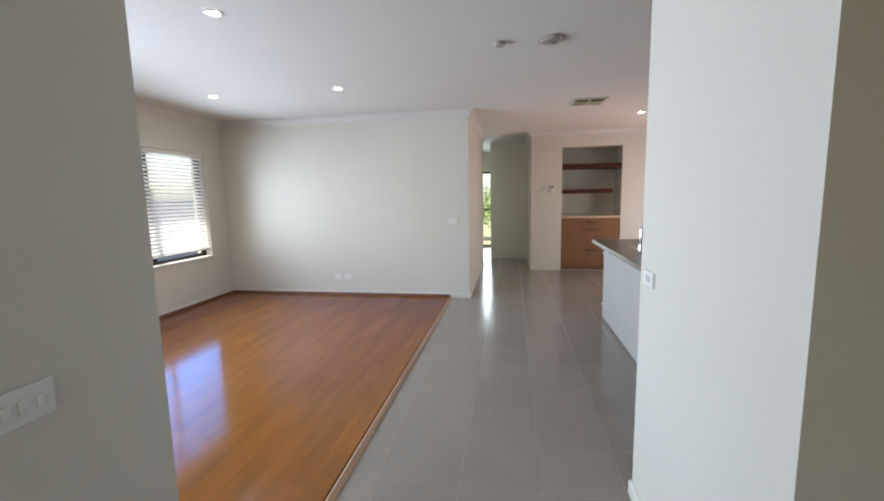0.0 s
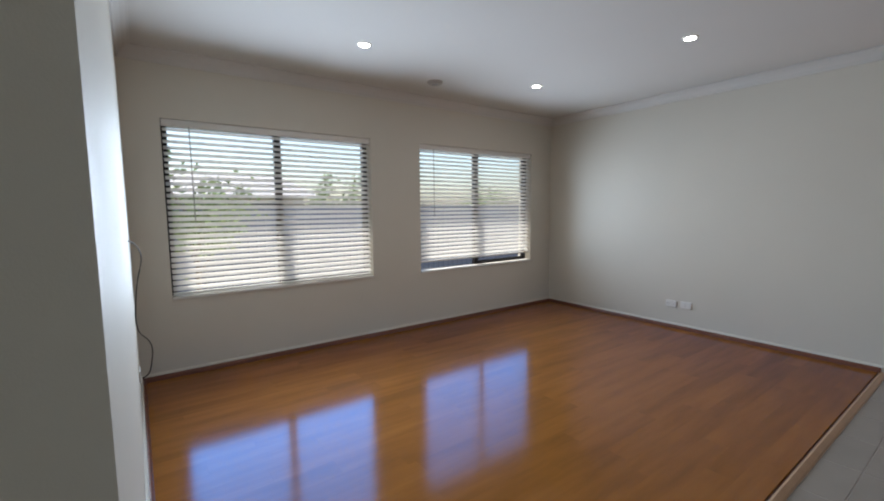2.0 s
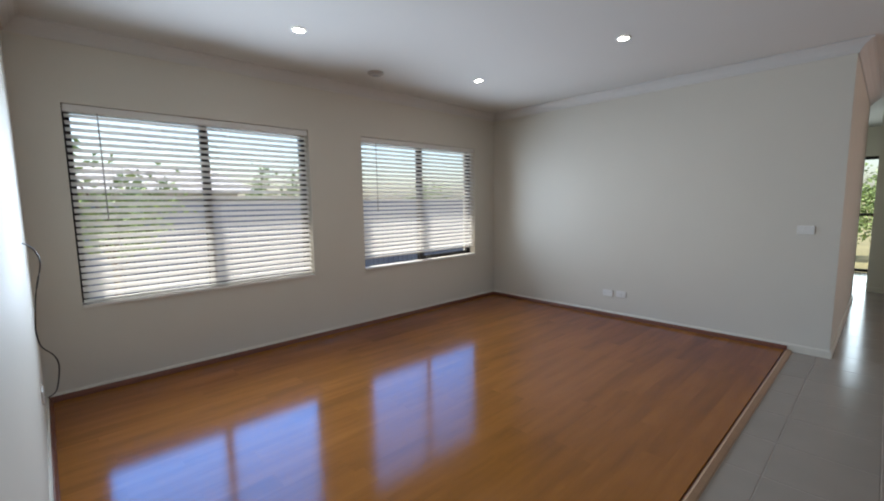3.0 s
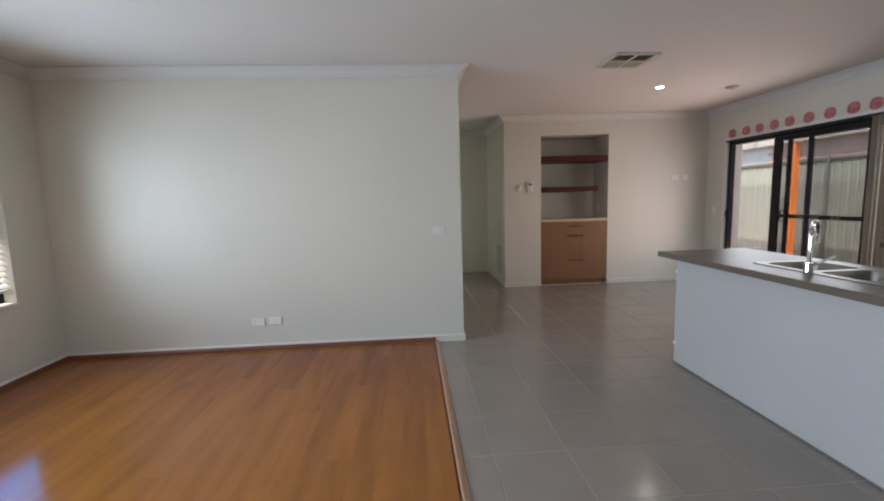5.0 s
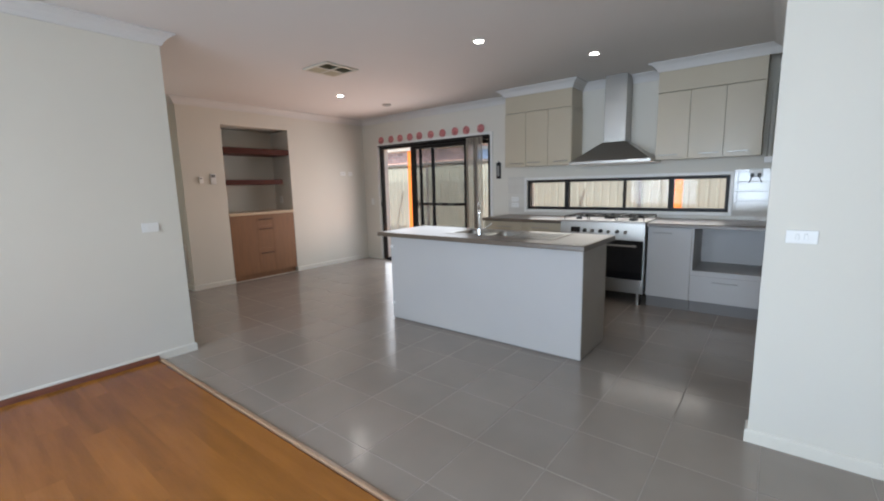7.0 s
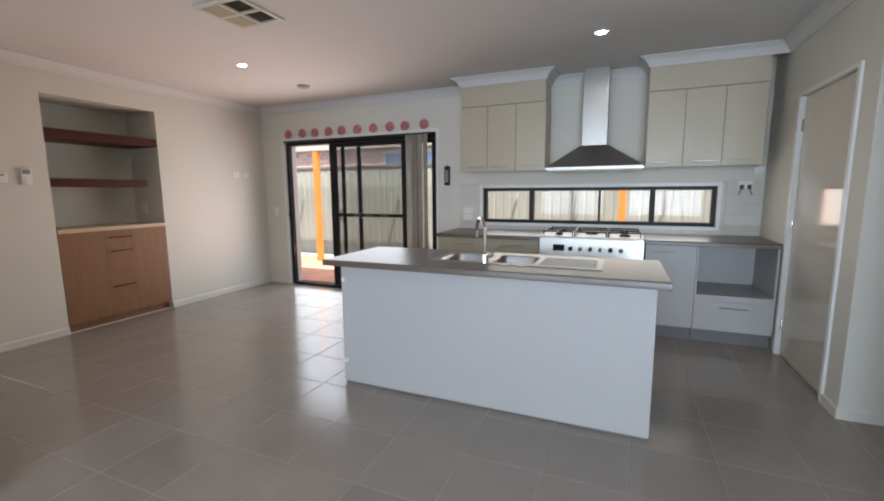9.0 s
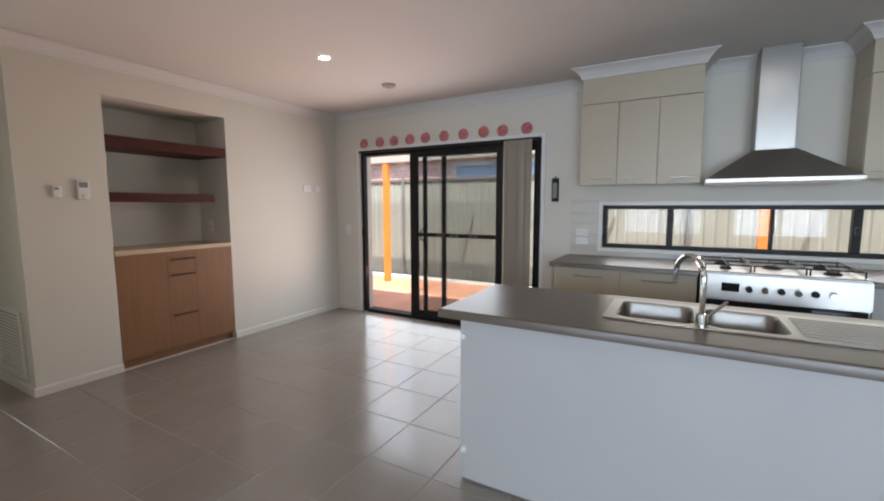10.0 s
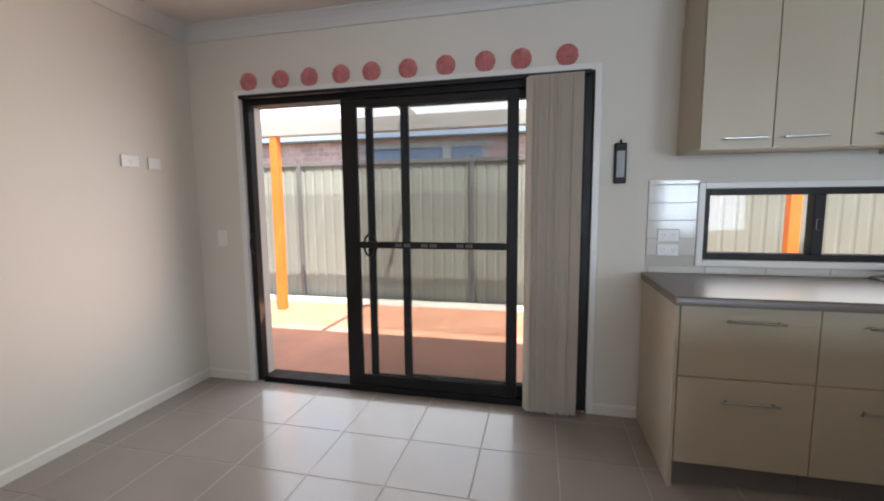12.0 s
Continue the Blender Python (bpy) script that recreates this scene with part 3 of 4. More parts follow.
def wall_cupboard(y0, n, hinge):
    """A run of n wall cupboards of 0.305 m from y0."""
    for k in range(n):
        a, b = y0 + k * 0.305, y0 + (k + 1) * 0.305
        c = thing("wall_cupboard", (UX + XE) / 2, (a + b) / 2, 1.565, "taupe laminate wall cupboard with a steel handle", "cupboard", "kitchen wall cupboards")
        t = 0.016
        for u in (a, b - t):
            part("side_panel", B(UX + 0.02, XE - 0.001, u, u + t, 1.565, 2.238), CAB, c)
        for z in (1.565, 2.222):
            part("base_panel" if z < 2 else "top_panel", B(UX + 0.02, XE - 0.001, a + t, b - t, z, z + t), CAB, c)
        d = part("door", B(UX, UX + 0.019, a + 0.002, b - 0.002, 1.553, 2.236, bev=0.002), CAB, c)
        m = (a + b) / 2 + (0.03 if (k + hinge) % 2 else -0.03)
        bar_handle(d, UX, m - 0.088, m + 0.088, 1.60)


wall_cupboard(5.225 - 0.007, 3, 0)
wall_cupboard(3.37, 3, 1)
bm = bmesh.new()
box(bm, UX + 0.003, XE, 5.225, 6.125, 2.242, CZ)
box(bm, UX + 0.003, XE, 3.37, 4.285, 2.242, CZ)
solid("wall_cupboard_bulkhead", bm, CAB, "painted bulkheads above the wall cupboards", "bulkhead", "structure")

FX = 4.27   # front of the base cupboards


def base_unit(y0, y1, label, fronts, open_top=False):
    c = thing("base_cupboard", (FX + XE) / 2, (y0 + y1) / 2, 0, label, "cupboard", "kitchen base cupboards")
    t = 0.016
    carcass = PANEL if open_top else CAB
    front = FX + (0.004 if open_top else 0.02)
    part("side_panel", B(front, XE - 0.012, y0, y0 + t, 0.386 if open_top else 0.12, 0.858), carcass, c)
    part("side_panel", B(front, XE - 0.012, y1 - t, y1, 0.386 if open_top else 0.12, 0.858), carcass, c)
    part("base_panel", B(FX + 0.02, XE - 0.012, y0 + t, y1 - t, 0.12, 0.12 + t), carcass, c)
    part("back_panel", B(XE - 0.028, XE - 0.012, y0 + t, y1 - t, 0.12 + t, 0.858), carcass, c)
    if open_top:
        part("shelf", B(FX + 0.004, XE - 0.028, y0 + t, y1 - t, 0.385, 0.435), carcass, c)
        for a in (y0, y1 - t):
            part("side_panel", B(FX + 0.02, XE - 0.012, a, a + t, 0.12, 0.386), carcass, c)
    part("kickboard", B(FX + 0.06, FX + 0.076, y0 + 0.001, y1 - 0.001, 0.0, 0.119), KICK, c, "grey kickboard")
    for name, a, b, z0, z1, h in fronts:
        d = part(name, B(FX, FX + 0.019, a + 0.0015, b - 0.0015, z0, z1, bev=0.002), PANEL if y1 < 4.3 else CAB, c)
        if h:
            bar_handle(d, FX, h[0], h[1], h[2])
    return c


base_unit(5.735, 6.265, "taupe two-drawer kitchen cupboard with steel handles", [("drawer_front", 5.735, 6.265, 0.535, 0.856, (5.87, 6.09, 0.795)), ("drawer_front", 5.735, 6.265, 0.125, 0.531, (5.87, 6.09, 0.435))])
base_unit(5.205, 5.735, "taupe two-drawer kitchen cupboard with steel handles", [("drawer_front", 5.205, 5.735, 0.535, 0.856, (5.36, 5.58, 0.795)), ("drawer_front", 5.205, 5.735, 0.125, 0.531, (5.36, 5.58, 0.435))])
base_unit(3.852, 4.255, "white kitchen cupboard with one door beside the range", [("door", 3.852, 4.255, 0.125, 0.856, (4.03, 4.20, 0.80))])
base_unit(3.262, 3.85, "white cupboard with an open microwave space over a drawer", [("drawer_front", 3.262, 3.85, 0.125, 0.384, (3.45, 3.66, 0.335))], True)
part("end_panel", B(FX + 0.002, XE - 0.014, 6.267, 6.285, 0.0, 0.858, bev=0.002), CAB, bpy.data.objects["base_cupboard"])


def worktop(name, x0, x1, y0, y1, label, hole=None):
    bm = bmesh.new()
    top = thing(name, (x0 + x1) / 2, (y0 + y1) / 2, 0.861, label, "worktop")
    z0, z1, e = 0.861, 0.90, 0.012
    ox0, oy0, oy1 = x0, y0, y1
    x0 += e
    if hole:
        y0, y1, x1 = y0 + e, y1 - e, x1 - e
    if hole:
        hx0, hx1, hy0, hy1 = hole
        box(bm, x0, x1, y0, hy0, z0, z1)
        box(bm, x0, x1, hy1, y1, z0, z1)
        box(bm, x0, hx0, hy0, hy1, z0, z1)
        box(bm, hx1, x1, hy0, hy1, z0, z1)
        bmesh.ops.remove_doubles(bm, verts=bm.verts, dist=1e-5)
        inner = [f for f in bm.faces if len([1 for e in f.edges if len(e.link_faces) > 2]) == 4]
        bmesh.ops.delete(bm, geom=inner, context="FACES_ONLY")
    else:
        box(bm, x0, x1, y0, y1, z0, z1)
    part("slab", bm, TOP, top)
    nose = [(0.0, z0), (0.0, z1 - 0.008), (0.002, z1 - 0.003), (0.007, z1), (e, z1), (e, z0)]
    part("edge_strip", prism(bmesh.new(), [(ox0 + u, z) for u, z in nose], "y", oy0, oy1), TOP, top, smooth=True)
    if hole:
        part("edge_strip", prism(bmesh.new(), [(x1 + e - u, z) for u, z in nose], "y", oy0, oy1), TOP, top, smooth=True)
        part("edge_strip", prism(bmesh.new(), [(oy0 + u, z) for u, z in nose], "x", x0, x1), TOP, top, smooth=True)
        part("edge_strip", prism(bmesh.new(), [(oy1 - u, z) for u, z in nose], "x", x0, x1), TOP, top, smooth=True)
    return top


worktop("worktop", 4.235, XE - 0.013, 5.20, 6.295, "charcoal laminate worktop along the kitchen wall")
worktop("worktop", 4.235, XE - 0.013, 3.254, 4.262, "charcoal laminate worktop beside the range")

# freestanding range
rg = thing("kitchen_range", 4.55, 4.73, 0, "wide stainless steel gas range with a black oven door", "range")
RY0, RY1, RX = 4.27, 5.19, 4.205
part("body", B(RX + 0.03, XE - 0.02, RY0, RY1, 0.13, 0.885, bev=0.004), STEEL, rg)
part("control_panel", prism(bmesh.new(), [(RX - 0.012, 0.715), (RX + 0.03, 0.715), (RX + 0.03, 0.89), (RX + 0.008, 0.89)], "y", RY0 + 0.002, RY1 - 0.002), STEEL, rg)
od = part("oven_door", B(RX, RX + 0.028, RY0 + 0.015, RY1 - 0.015, 0.285, 0.705, bev=0.005), ENAMEL, rg, "black glass oven door")
bm = tube(bmesh.new(), [(RX - 0.045, RY0 + 0.07, 0.655), (RX - 0.045, RY1 - 0.07, 0.655)], 0.011, 10)
for y in (RY0 + 0.11, RY1 - 0.11):
    tube(bm, [(RX - 0.045, y, 0.655), (RX + 0.005, y, 0.655)], 0.008, 8)
part("handle", bm, STEEL, od, "steel bar handle", True)
part("drawer_front", B(RX, RX + 0.028, RY0 + 0.015, RY1 - 0.015, 0.185, 0.278, bev=0.004), STEEL, rg)
for y in (RY0 + 0.06, RY1 - 0.06):
    for x in (RX + 0.07, XE - 0.09):
        part("leg", cyl(bmesh.new(), (x, y, 0), (x, y, 0.13), 0.018, 0.022), STEEL, rg, smooth=True)
part("display", B(RX - 0.0085, RX + 0.005, 4.955, 5.06, 0.775, 0.835, bev=0.002), ENAMEL, rg)
for k in range(6):
    y = 4.90 - k * 0.088
    kn = part("knob", cyl(bmesh.new(), (RX + 0.002, y, 0.80), (RX - 0.032, y, 0.797), 0.021, 0.018), CHROME if k % 2 else IRON, rg, smooth=True)
part("hob", B(RX + 0.01, XE - 0.02, RY0 + 0.001, RY1 - 0.001, 0.8865, 0.912, bev=0.006), STEEL, rg)
for k, (x, y, r) in enumerate(((4.38, 4.43, 0.05), (4.70, 4.43, 0.038), (4.54, 4.73, 0.062), (4.38, 5.03, 0.038), (4.70, 5.03, 0.05))):
    bm = cyl(bmesh.new(), (x, y, 0.912), (x, y, 0.926), r, r * 0.9, 20)
    part("burner", cyl(bm, (x, y, 0.926), (x, y, 0.934), r * 0.75, r * 0.7, 20), IRON, rg, smooth=True)
for y0, y1 in ((4.30, 4.57), (4.59, 4.87), (4.89, 5.16)):
    bm = bmesh.new()
    for y in (y0, y1):
        tube(bm, [(4.26, y, 0.914), (4.26, y, 0.95), (4.83, y, 0.95), (4.83, y, 0.914)], 0.006, 6)
    for x in (4.30, 4.545, 4.79):
        tube(bm, [(x, y0, 0.95), (x, y1, 0.95)], 0.006, 6)
    tube(bm, [(4.26, (y0 + y1) / 2, 0.95), (4.83, (y0 + y1) / 2, 0.95)], 0.005, 6)
    part("trivet", bm, IRON, rg)

# range hood
hd = thing("range_hood", 4.7, 4.74, 1.53, "stainless steel canopy range hood with a square flue", "range hood")
HY0, HY1, HX = 4.297, 5.19, 4.42
part("rim", B(HX, XE - 0.001, HY0, HY1, 1.541, 1.572, bev=0.003), STEEL, hd)
bm = bmesh.new()
lo = [bm.verts.new(p) for p in ((HX + 0.004, HY0 + 0.004, 1.572), (XE - 0.002, HY0 + 0.004, 1.572), (XE - 0.002, HY1 - 0.004, 1.572), (HX + 0.004, HY1 - 0.004, 1.572))]
hi = [bm.verts.new(p) for p in ((4.665, 4.622, 1.79), (XE - 0.002, 4.622, 1.79), (XE - 0.002, 4.884, 1.79), (4.665, 4.884, 1.79))]
for k in range(4):
    bm.faces.new((lo[k], lo[(k + 1) % 4], hi[(k + 1) % 4], hi[k]))
bm.faces.new(lo[::-1])
bm.faces.new(hi)
part("canopy", bm, STEEL, hd)
part("flue", B(4.675, XE - 0.003, 4.632, 4.874, 1.79, CZ - 0.002, bev=0.004), STEEL, hd)
part("filter", B(HX + 0.05, XE - 0.05, HY0 + 0.06, HY1 - 0.06, 1.534, 1.5405), GREYPL, hd)

# island bench
ib = thing("island_bench", 2.75, 5.27, 0, "white laminate island bench with a charcoal top", "bench")
part("front_panel", B(2.46, 2.478, 4.29, 6.245, 0.012, 0.859, bev=0.002), PANEL, ib)
part("end_panel", B(2.479, 3.0, 4.29, 4.308, 0.012, 0.859, bev=0.002), ENDP, ib, "grey-brown laminate end panel")
part("end_panel", B(2.479, 3.0, 6.227, 6.245, 0.012, 0.859, bev=0.002), ENDP, ib, "grey-brown laminate end panel")
part("plinth", B(2.468, 2.96, 4.30, 6.235, 0.0, 0.0115), KICK, ib)
for k in range(4):
    a = 4.312 + k * 0.4785
    part("door", B(3.0, 3.019, a, a + 0.474, 0.12, 0.856, bev=0.002), PANEL, ib)
part("kickboard", B(2.94, 2.958, 4.309, 6.226, 0.012, 0.119), KICK, ib)
for z in (0.746, 0.166):
    part("cap", cyl(bmesh.new(), (2.4595, 6.226, z), (2.448, 6.226, z), 0.016, 0.013), PLASTIC, ib, "round white plastic cap", True)
SINK = (2.575, 2.925, 4.945, 5.575)
worktop("worktop", 2.335, 3.055, 4.24, 6.30, "charcoal laminate island worktop with a sink", SINK)

# double bowl sink with drainer
sk = thing("kitchen_sink", 2.75, 5.08, 0.9, "stainless steel double bowl sink with a drainer", "sink")


def bowl(bm, x0, x1, y0, y1, zt, zb, r=0.05):
    """An open bowl with rounded corners."""
    rings = []
    for inset, z in ((0.0, zt), (0.006, zt - 0.012), (0.012, zb + 0.03), (0.04, zb)):
        ring = []
        rr = max(0.012, r - inset * 0.4)
        for cx, cy, a0 in ((x1 - inset - rr, y1 - inset - rr, 0), (x0 + inset + rr, y1 - inset - rr, 90), (x0 + inset + rr, y0 + inset + rr, 180), (x1 - inset - rr, y0 + inset + rr, 270)):
            for s in range(6):
                a = radians(a0 + s * 18)
                ring.append(bm.verts.new((cx + rr * math.cos(a), cy + rr * math.sin(a), z)))
        rings.append(ring)
    n = len(rings[0])
    for p, q in zip(rings, rings[1:]):
        for k in range(n):
            bm.faces.new((p[k], p[(k + 1) % n], q[(k + 1) % n], q[k]))
    bm.faces.new(rings[-1])
    return rings[0]


def flat_round(bm, outer, z, r=0.05):
    x0, x1, y0, y1 = outer
    ring = []
    for cx, cy, a0 in ((x1 - r, y1 - r, 0), (x0 + r, y1 - r, 90), (x0 + r, y0 + r, 180), (x1 - r, y0 + r, 270)):
        for s in range(6):
            a = radians(a0 + s * 18)
            ring.append(bm.verts.new((cx + r * math.cos(a), cy + r * math.sin(a), z)))
    return ring


for y0, y1 in ((5.265, 5.565), (4.955, 5.225)):
    bm = bmesh.new()
    bowl(bm, 2.585, 2.915, y0, y1, 0.9045, 0.75)
    cyl(bm, (2.75, (y0 + y1) / 2, 0.748), (2.75, (y0 + y1) / 2, 0.752), 0.035, 0.03, 20)
    b = part("bowl", bm, STEEL, sk, smooth=True)
    bm = bmesh.new()
    inner = flat_round(bm, (2.585, 2.915, y0, y1), 0.9045)
    oy0, oy1 = (5.245, 5.61) if y0 > 5.2 else (4.935, 5.245)
    outer = flat_round(bm, (2.545, 2.955, oy0, oy1), 0.9045, 0.012)
    rim2 = flat_round(bm, (2.540, 2.960, oy0, oy1), 0.9005, 0.012)
    for k in range(24):
        j = (k + 1) % 24
        bm.faces.new((inner[k], inner[j], outer[j], outer[k]))
        bm.faces.new((outer[k], outer[j], rim2[j], rim2[k]))
    part("rim", bm, STEEL, sk, smooth=True)
dr = part("drainer", B(2.545, 2.955, 4.565, 4.935, 0.9005, 0.9045, bev=0.0015), STEEL, sk, "ribbed steel drainer")
for k in range(8):
    part("rib", B(2.60 + k * 0.04, 2.618 + k * 0.04, 4.60, 4.92, 0.9046, 0.9075, bev=0.001), STEEL, dr)
tp = thing("kitchen_tap", 2.562, 5.245, 0.9045, "chrome gooseneck mixer tap on the sink", "tap")
part("base", cyl(bmesh.new(), (2.562, 5.245, 0.9046), (2.562, 5.245, 0.955), 0.024, 0.02, 20), CHROME, tp, smooth=True)
dx, dy = 0.82, 0.57
neck = [(2.562, 5.245, 0.95), (2.562, 5.245, 1.09)] + [(2.562 + dx * 0.085 * (1 - math.cos(a)), 5.245 + dy * 0.085 * (1 - math.cos(a)), 1.09 + 0.085 * math.sin(a)) for a in np.linspace(0.15, math.pi, 14)]
neck.append((2.562 + dx * 0.17, 5.245 + dy * 0.17, 1.05))
part("spout", tube(bmesh.new(), neck, 0.0105, 10), CHROME, tp, smooth=True)
part("lever", tube(bmesh.new(), [(2.575, 5.225, 0.945), (2.60, 5.19, 0.975), (2.625, 5.16, 1.0)], 0.006, 8), CHROME, tp, smooth=True)

# splashback: wall board with tiles
SB = [(3.252, KWIN[0] - 0.036), (KWIN[1] + 0.036, 6.272)]
bm = bmesh.new()
box(bm, XE - 0.006, XE - 0.0005, 3.252, KWIN[0] - 0.036, 0.9, 1.43)
box(bm, XE - 0.006, XE - 0.0005, KWIN[1] + 0.036, 6.272, 0.9, 1.43)
box(bm, XE - 0.006, XE - 0.0005, KWIN[0] - 0.036, KWIN[1] + 0.036, 0.9, KWIN[2] - 0.036)
splash = solid("wall_splashback", bm, SPGROUT, "glossy beige tiled splashback behind the worktop", "splashback", "structure")

# ---- pantry door and nook ----
pd = thing("door_2", 3.77, 3.2, 0, "closed beige gloss pantry door in a white frame", "door", kind="structure")
lf = part("leaf", B(3.358, 4.192, 3.192, 3.228, 0.01, 2.03, bev=0.002), DOORP, pd, "beige gloss leaf")
for x0, x1, z0, z1 in ((3.318, 3.355, 0, 2.062), (4.195, 4.232, 0, 2.062), (3.355, 4.195, 2.035, 2.062)):
    part("frame", B(x0, x1, 3.16, 3.266, z0, z1, bev=0.004), TRIM, pd)
for z in (0.25, 1.05, 1.82):
    part("hinge", cyl(bmesh.new(), (4.19, 3.236, z - 0.045), (4.19, 3.236, z + 0.045), 0.008), CHROME, lf, smooth=True)
ns = thing("nook_shelf", 2.6, 2.8, 1.83, "white shelf across the refrigerator nook", "shelf")
part("board", B(2.093, 3.127, 2.452, 3.19, 1.832, 1.855, bev=0.003), TRIM, ns)
part("cleat", B(3.108, 3.1275, 2.46, 3.235, 1.795, 1.831, bev=0.003), TRIM, ns)
part("cleat", B(2.0925, 2.112, 2.46, 3.235, 1.795, 1.831, bev=0.003), TRIM, ns)

# ---- niche ----
NX0, NX1 = NICHE[0], NICHE[1]
nc = thing("niche_cabinet", 2.85, 9.5, 0, "pinkish oak drawer cabinet built into the niche", "cabinet")
part("body", B(NX0 + 0.003, NX1 - 0.003, YN + 0.022, YN + 0.49, 0.075, 0.968), OAK, nc)
part("plinth", B(NX0 + 0.003, NX1 - 0.003, YN + 0.05, YN + 0.07, 0.0, 0.0745), OAK, nc)
part("door", B(NX0 + 0.006, 2.7295, YN, YN + 0.02, 0.08, 0.967, bev=0.0006), OAK, nc)
part("door", B(2.9905, NX1 - 0.006, YN, YN + 0.02, 0.08, 0.967, bev=0.0006), OAK, nc)
for z0, z1, zh in ((0.80, 0.967, 0.895), (0.455, 0.799, 0.752), (0.08, 0.454, 0.382)):
    d = part("drawer_front", B(2.7305, 2.9895, YN, YN + 0.02, z0, z1, bev=0.0006), OAK, nc)
    bm = tube(bmesh.new(), [(2.752, YN - 0.026, zh), (2.968, YN - 0.026, zh)], 0.006, 8)
    for x in (2.775, 2.945):
        tube(bm, [(x, YN - 0.026, zh), (x, YN, zh)], 0.004, 6)
    part("handle", bm, BRONZE, d, "dark bronze bar handle", True)
part("top", B(NX0 + 0.002, NX1 - 0.002, YN - 0.008, YN + 0.497, 0.969, 1.008, bev=0.003), PALETOP, nc, "pale timber top")
for x1, y0, z0, z1 in ((NX1 - 0.002, YN + 0.004, 1.862, 1.947), (3.217, YN + 0.004, 1.415, 1.49)):
    solid("floating_shelf", B(NX0 + 0.002, x1, y0, YN + 0.498, z0, z1, bev=0.003), JARRAH, "thick dark red timber shelf in the niche", "shelf", group="niche shelves")


# ---- wall plates, vents, lamps ----
def plate(name, label, axis, at, side, u, z, w, h, rockers=0, sockets=0, category="switch"):
    """A plastic plate on a wall face, with rockers or socket slots."""
    def bx(u0, u1, z0, z1, d0, d1, bev):
        p, q = sorted((at + side * d0, at + side * d1))
        return B(p, q, u0, u1, z0, z1, bev=bev) if axis == "x" else B(u0, u1, p, q, z0, z1, bev=bev)
    t = thing(name, at if axis == "x" else u, u if axis == "x" else at, z, label, category)
    part("plate", bx(u - w / 2, u + w / 2, z - h / 2, z + h / 2, 0.0005, 0.010, 0.003), PLASTIC, t)
    for k in range(rockers):
        c = u + (k - (rockers - 1) / 2) * min(0.03, w / (rockers + 0.6))
        part("rocker", bx(c - 0.007, c + 0.007, z - 0.014, z + 0.014, 0.010, 0.0145, 0.002), PLASTIC, t)
    for k in range(sockets):
        c = u + (k - (sockets - 1) / 2) * w * 0.5
        for du, dz in ((-0.008, 0.004), (0.008, 0.004), (0, -0.012)):
            part("slot", bx(c + du - 0.0015, c + du + 0.0015, z + dz - 0.004, z + dz + 0.004, 0.0098, 0.0105, 0), GREYPL, t)
    return t


plate("light_switch", "white plastic switch plate on the living room wall", "y", YL, -1, 0.638, 1.072, 0.115, 0.072, rockers=2)
plate("power_outlet", "white double power outlet low on the wall", "y", YL, -1, -1.065, 0.279, 0.115, 0.072, sockets=2, category="outlet")
plate("data_outlet", "white aerial outlet plate low on the wall", "y", YL, -1, -0.91, 0.283, 0.115, 0.072, sockets=1, category="outlet")
plate("light_switch", "white switch plate with three rockers in the entry", "x", 0.5, 1, 1.915, 1.033, 0.118, 0.074, rockers=3)
plate("light_switch", "white switch plate on the pier", "x", 2.0, -1, 3.118, 1.067, 0.116, 0.062, rockers=2)
plate("power_outlet", "white power outlet beside a hanging cable", "y", YS, 1, -2.0, 0.33, 0.115, 0.072, sockets=2, category="outlet")
plate("wall_plate", "small white plate on the dining wall", "y", YN, -1, 4.402, 1.585, 0.115, 0.072, sockets=1, category="outlet")
plate("wall_plate", "small white plate on the dining wall", "y", YN, -1, 4.57, 1.582, 0.09, 0.072, category="outlet")
plate("light_switch", "white switch plate near the patio door", "x", XE, -1, 9.14, 1.07, 0.075, 0.115, rockers=1)
plate("power_outlet", "white power outlet on the splashback", "x", XE - 0.012, -1, 6.16, 1.118, 0.115, 0.068, sockets=2, category="outlet")
plate("power_outlet", "white power outlet on the splashback", "x", XE - 0.012, -1, 6.16, 1.035, 0.115, 0.068, sockets=2, category="outlet")
plate("power_outlet", "white power outlet under the wall cupboards", "x", XE - 0.012, -1, 3.405, 1.385, 0.115, 0.072, sockets=2, category="outlet")
plate("power_outlet", "small white outlet inside the niche", "x", NX1, -1, 9.66, 1.17, 0.075, 0.115, sockets=1, category="outlet")
for dy in (-0.03, 0.03):
    pc = thing("power_plug", XE - 0.03, 3.405 + dy, 1.37, "black plug with a short cord in the outlet", "plug", "plugs under the cupboards")
    part("body", B(XE - 0.055, XE - 0.0225, 3.39 + dy, 3.42 + dy, 1.345, 1.385, bev=0.005), CORD, pc)
    part("cord", tube(bmesh.new(), [(XE - 0.045, 3.405 + dy, 1.346), (XE - 0.046, 3.405 + dy * 1.5, 1.31), (XE - 0.04, 3.405 + dy * 1.8, 1.29)], 0.004, 6), CORD, pc)
jb = thing("junction_box", XE - 0.02, 3.31, 1.535, "small white cable box under the end of the cupboards", "junction box")
part("case", B(XE - 0.05, XE - 0.0005, 3.27, 3.35, 1.485, 1.55, bev=0.005), PLASTIC, jb)
part("conduit", cyl(bmesh.new(), (XE - 0.025, 3.31, 1.55), (XE - 0.025, 3.31, 2.24), 0.022, 0.022, 12), SKIRT, jb, "pale conduit", True)
ac = thing("air_conditioner_control", 2.16, YN, 1.5, "white wall control with a grey screen", "control")
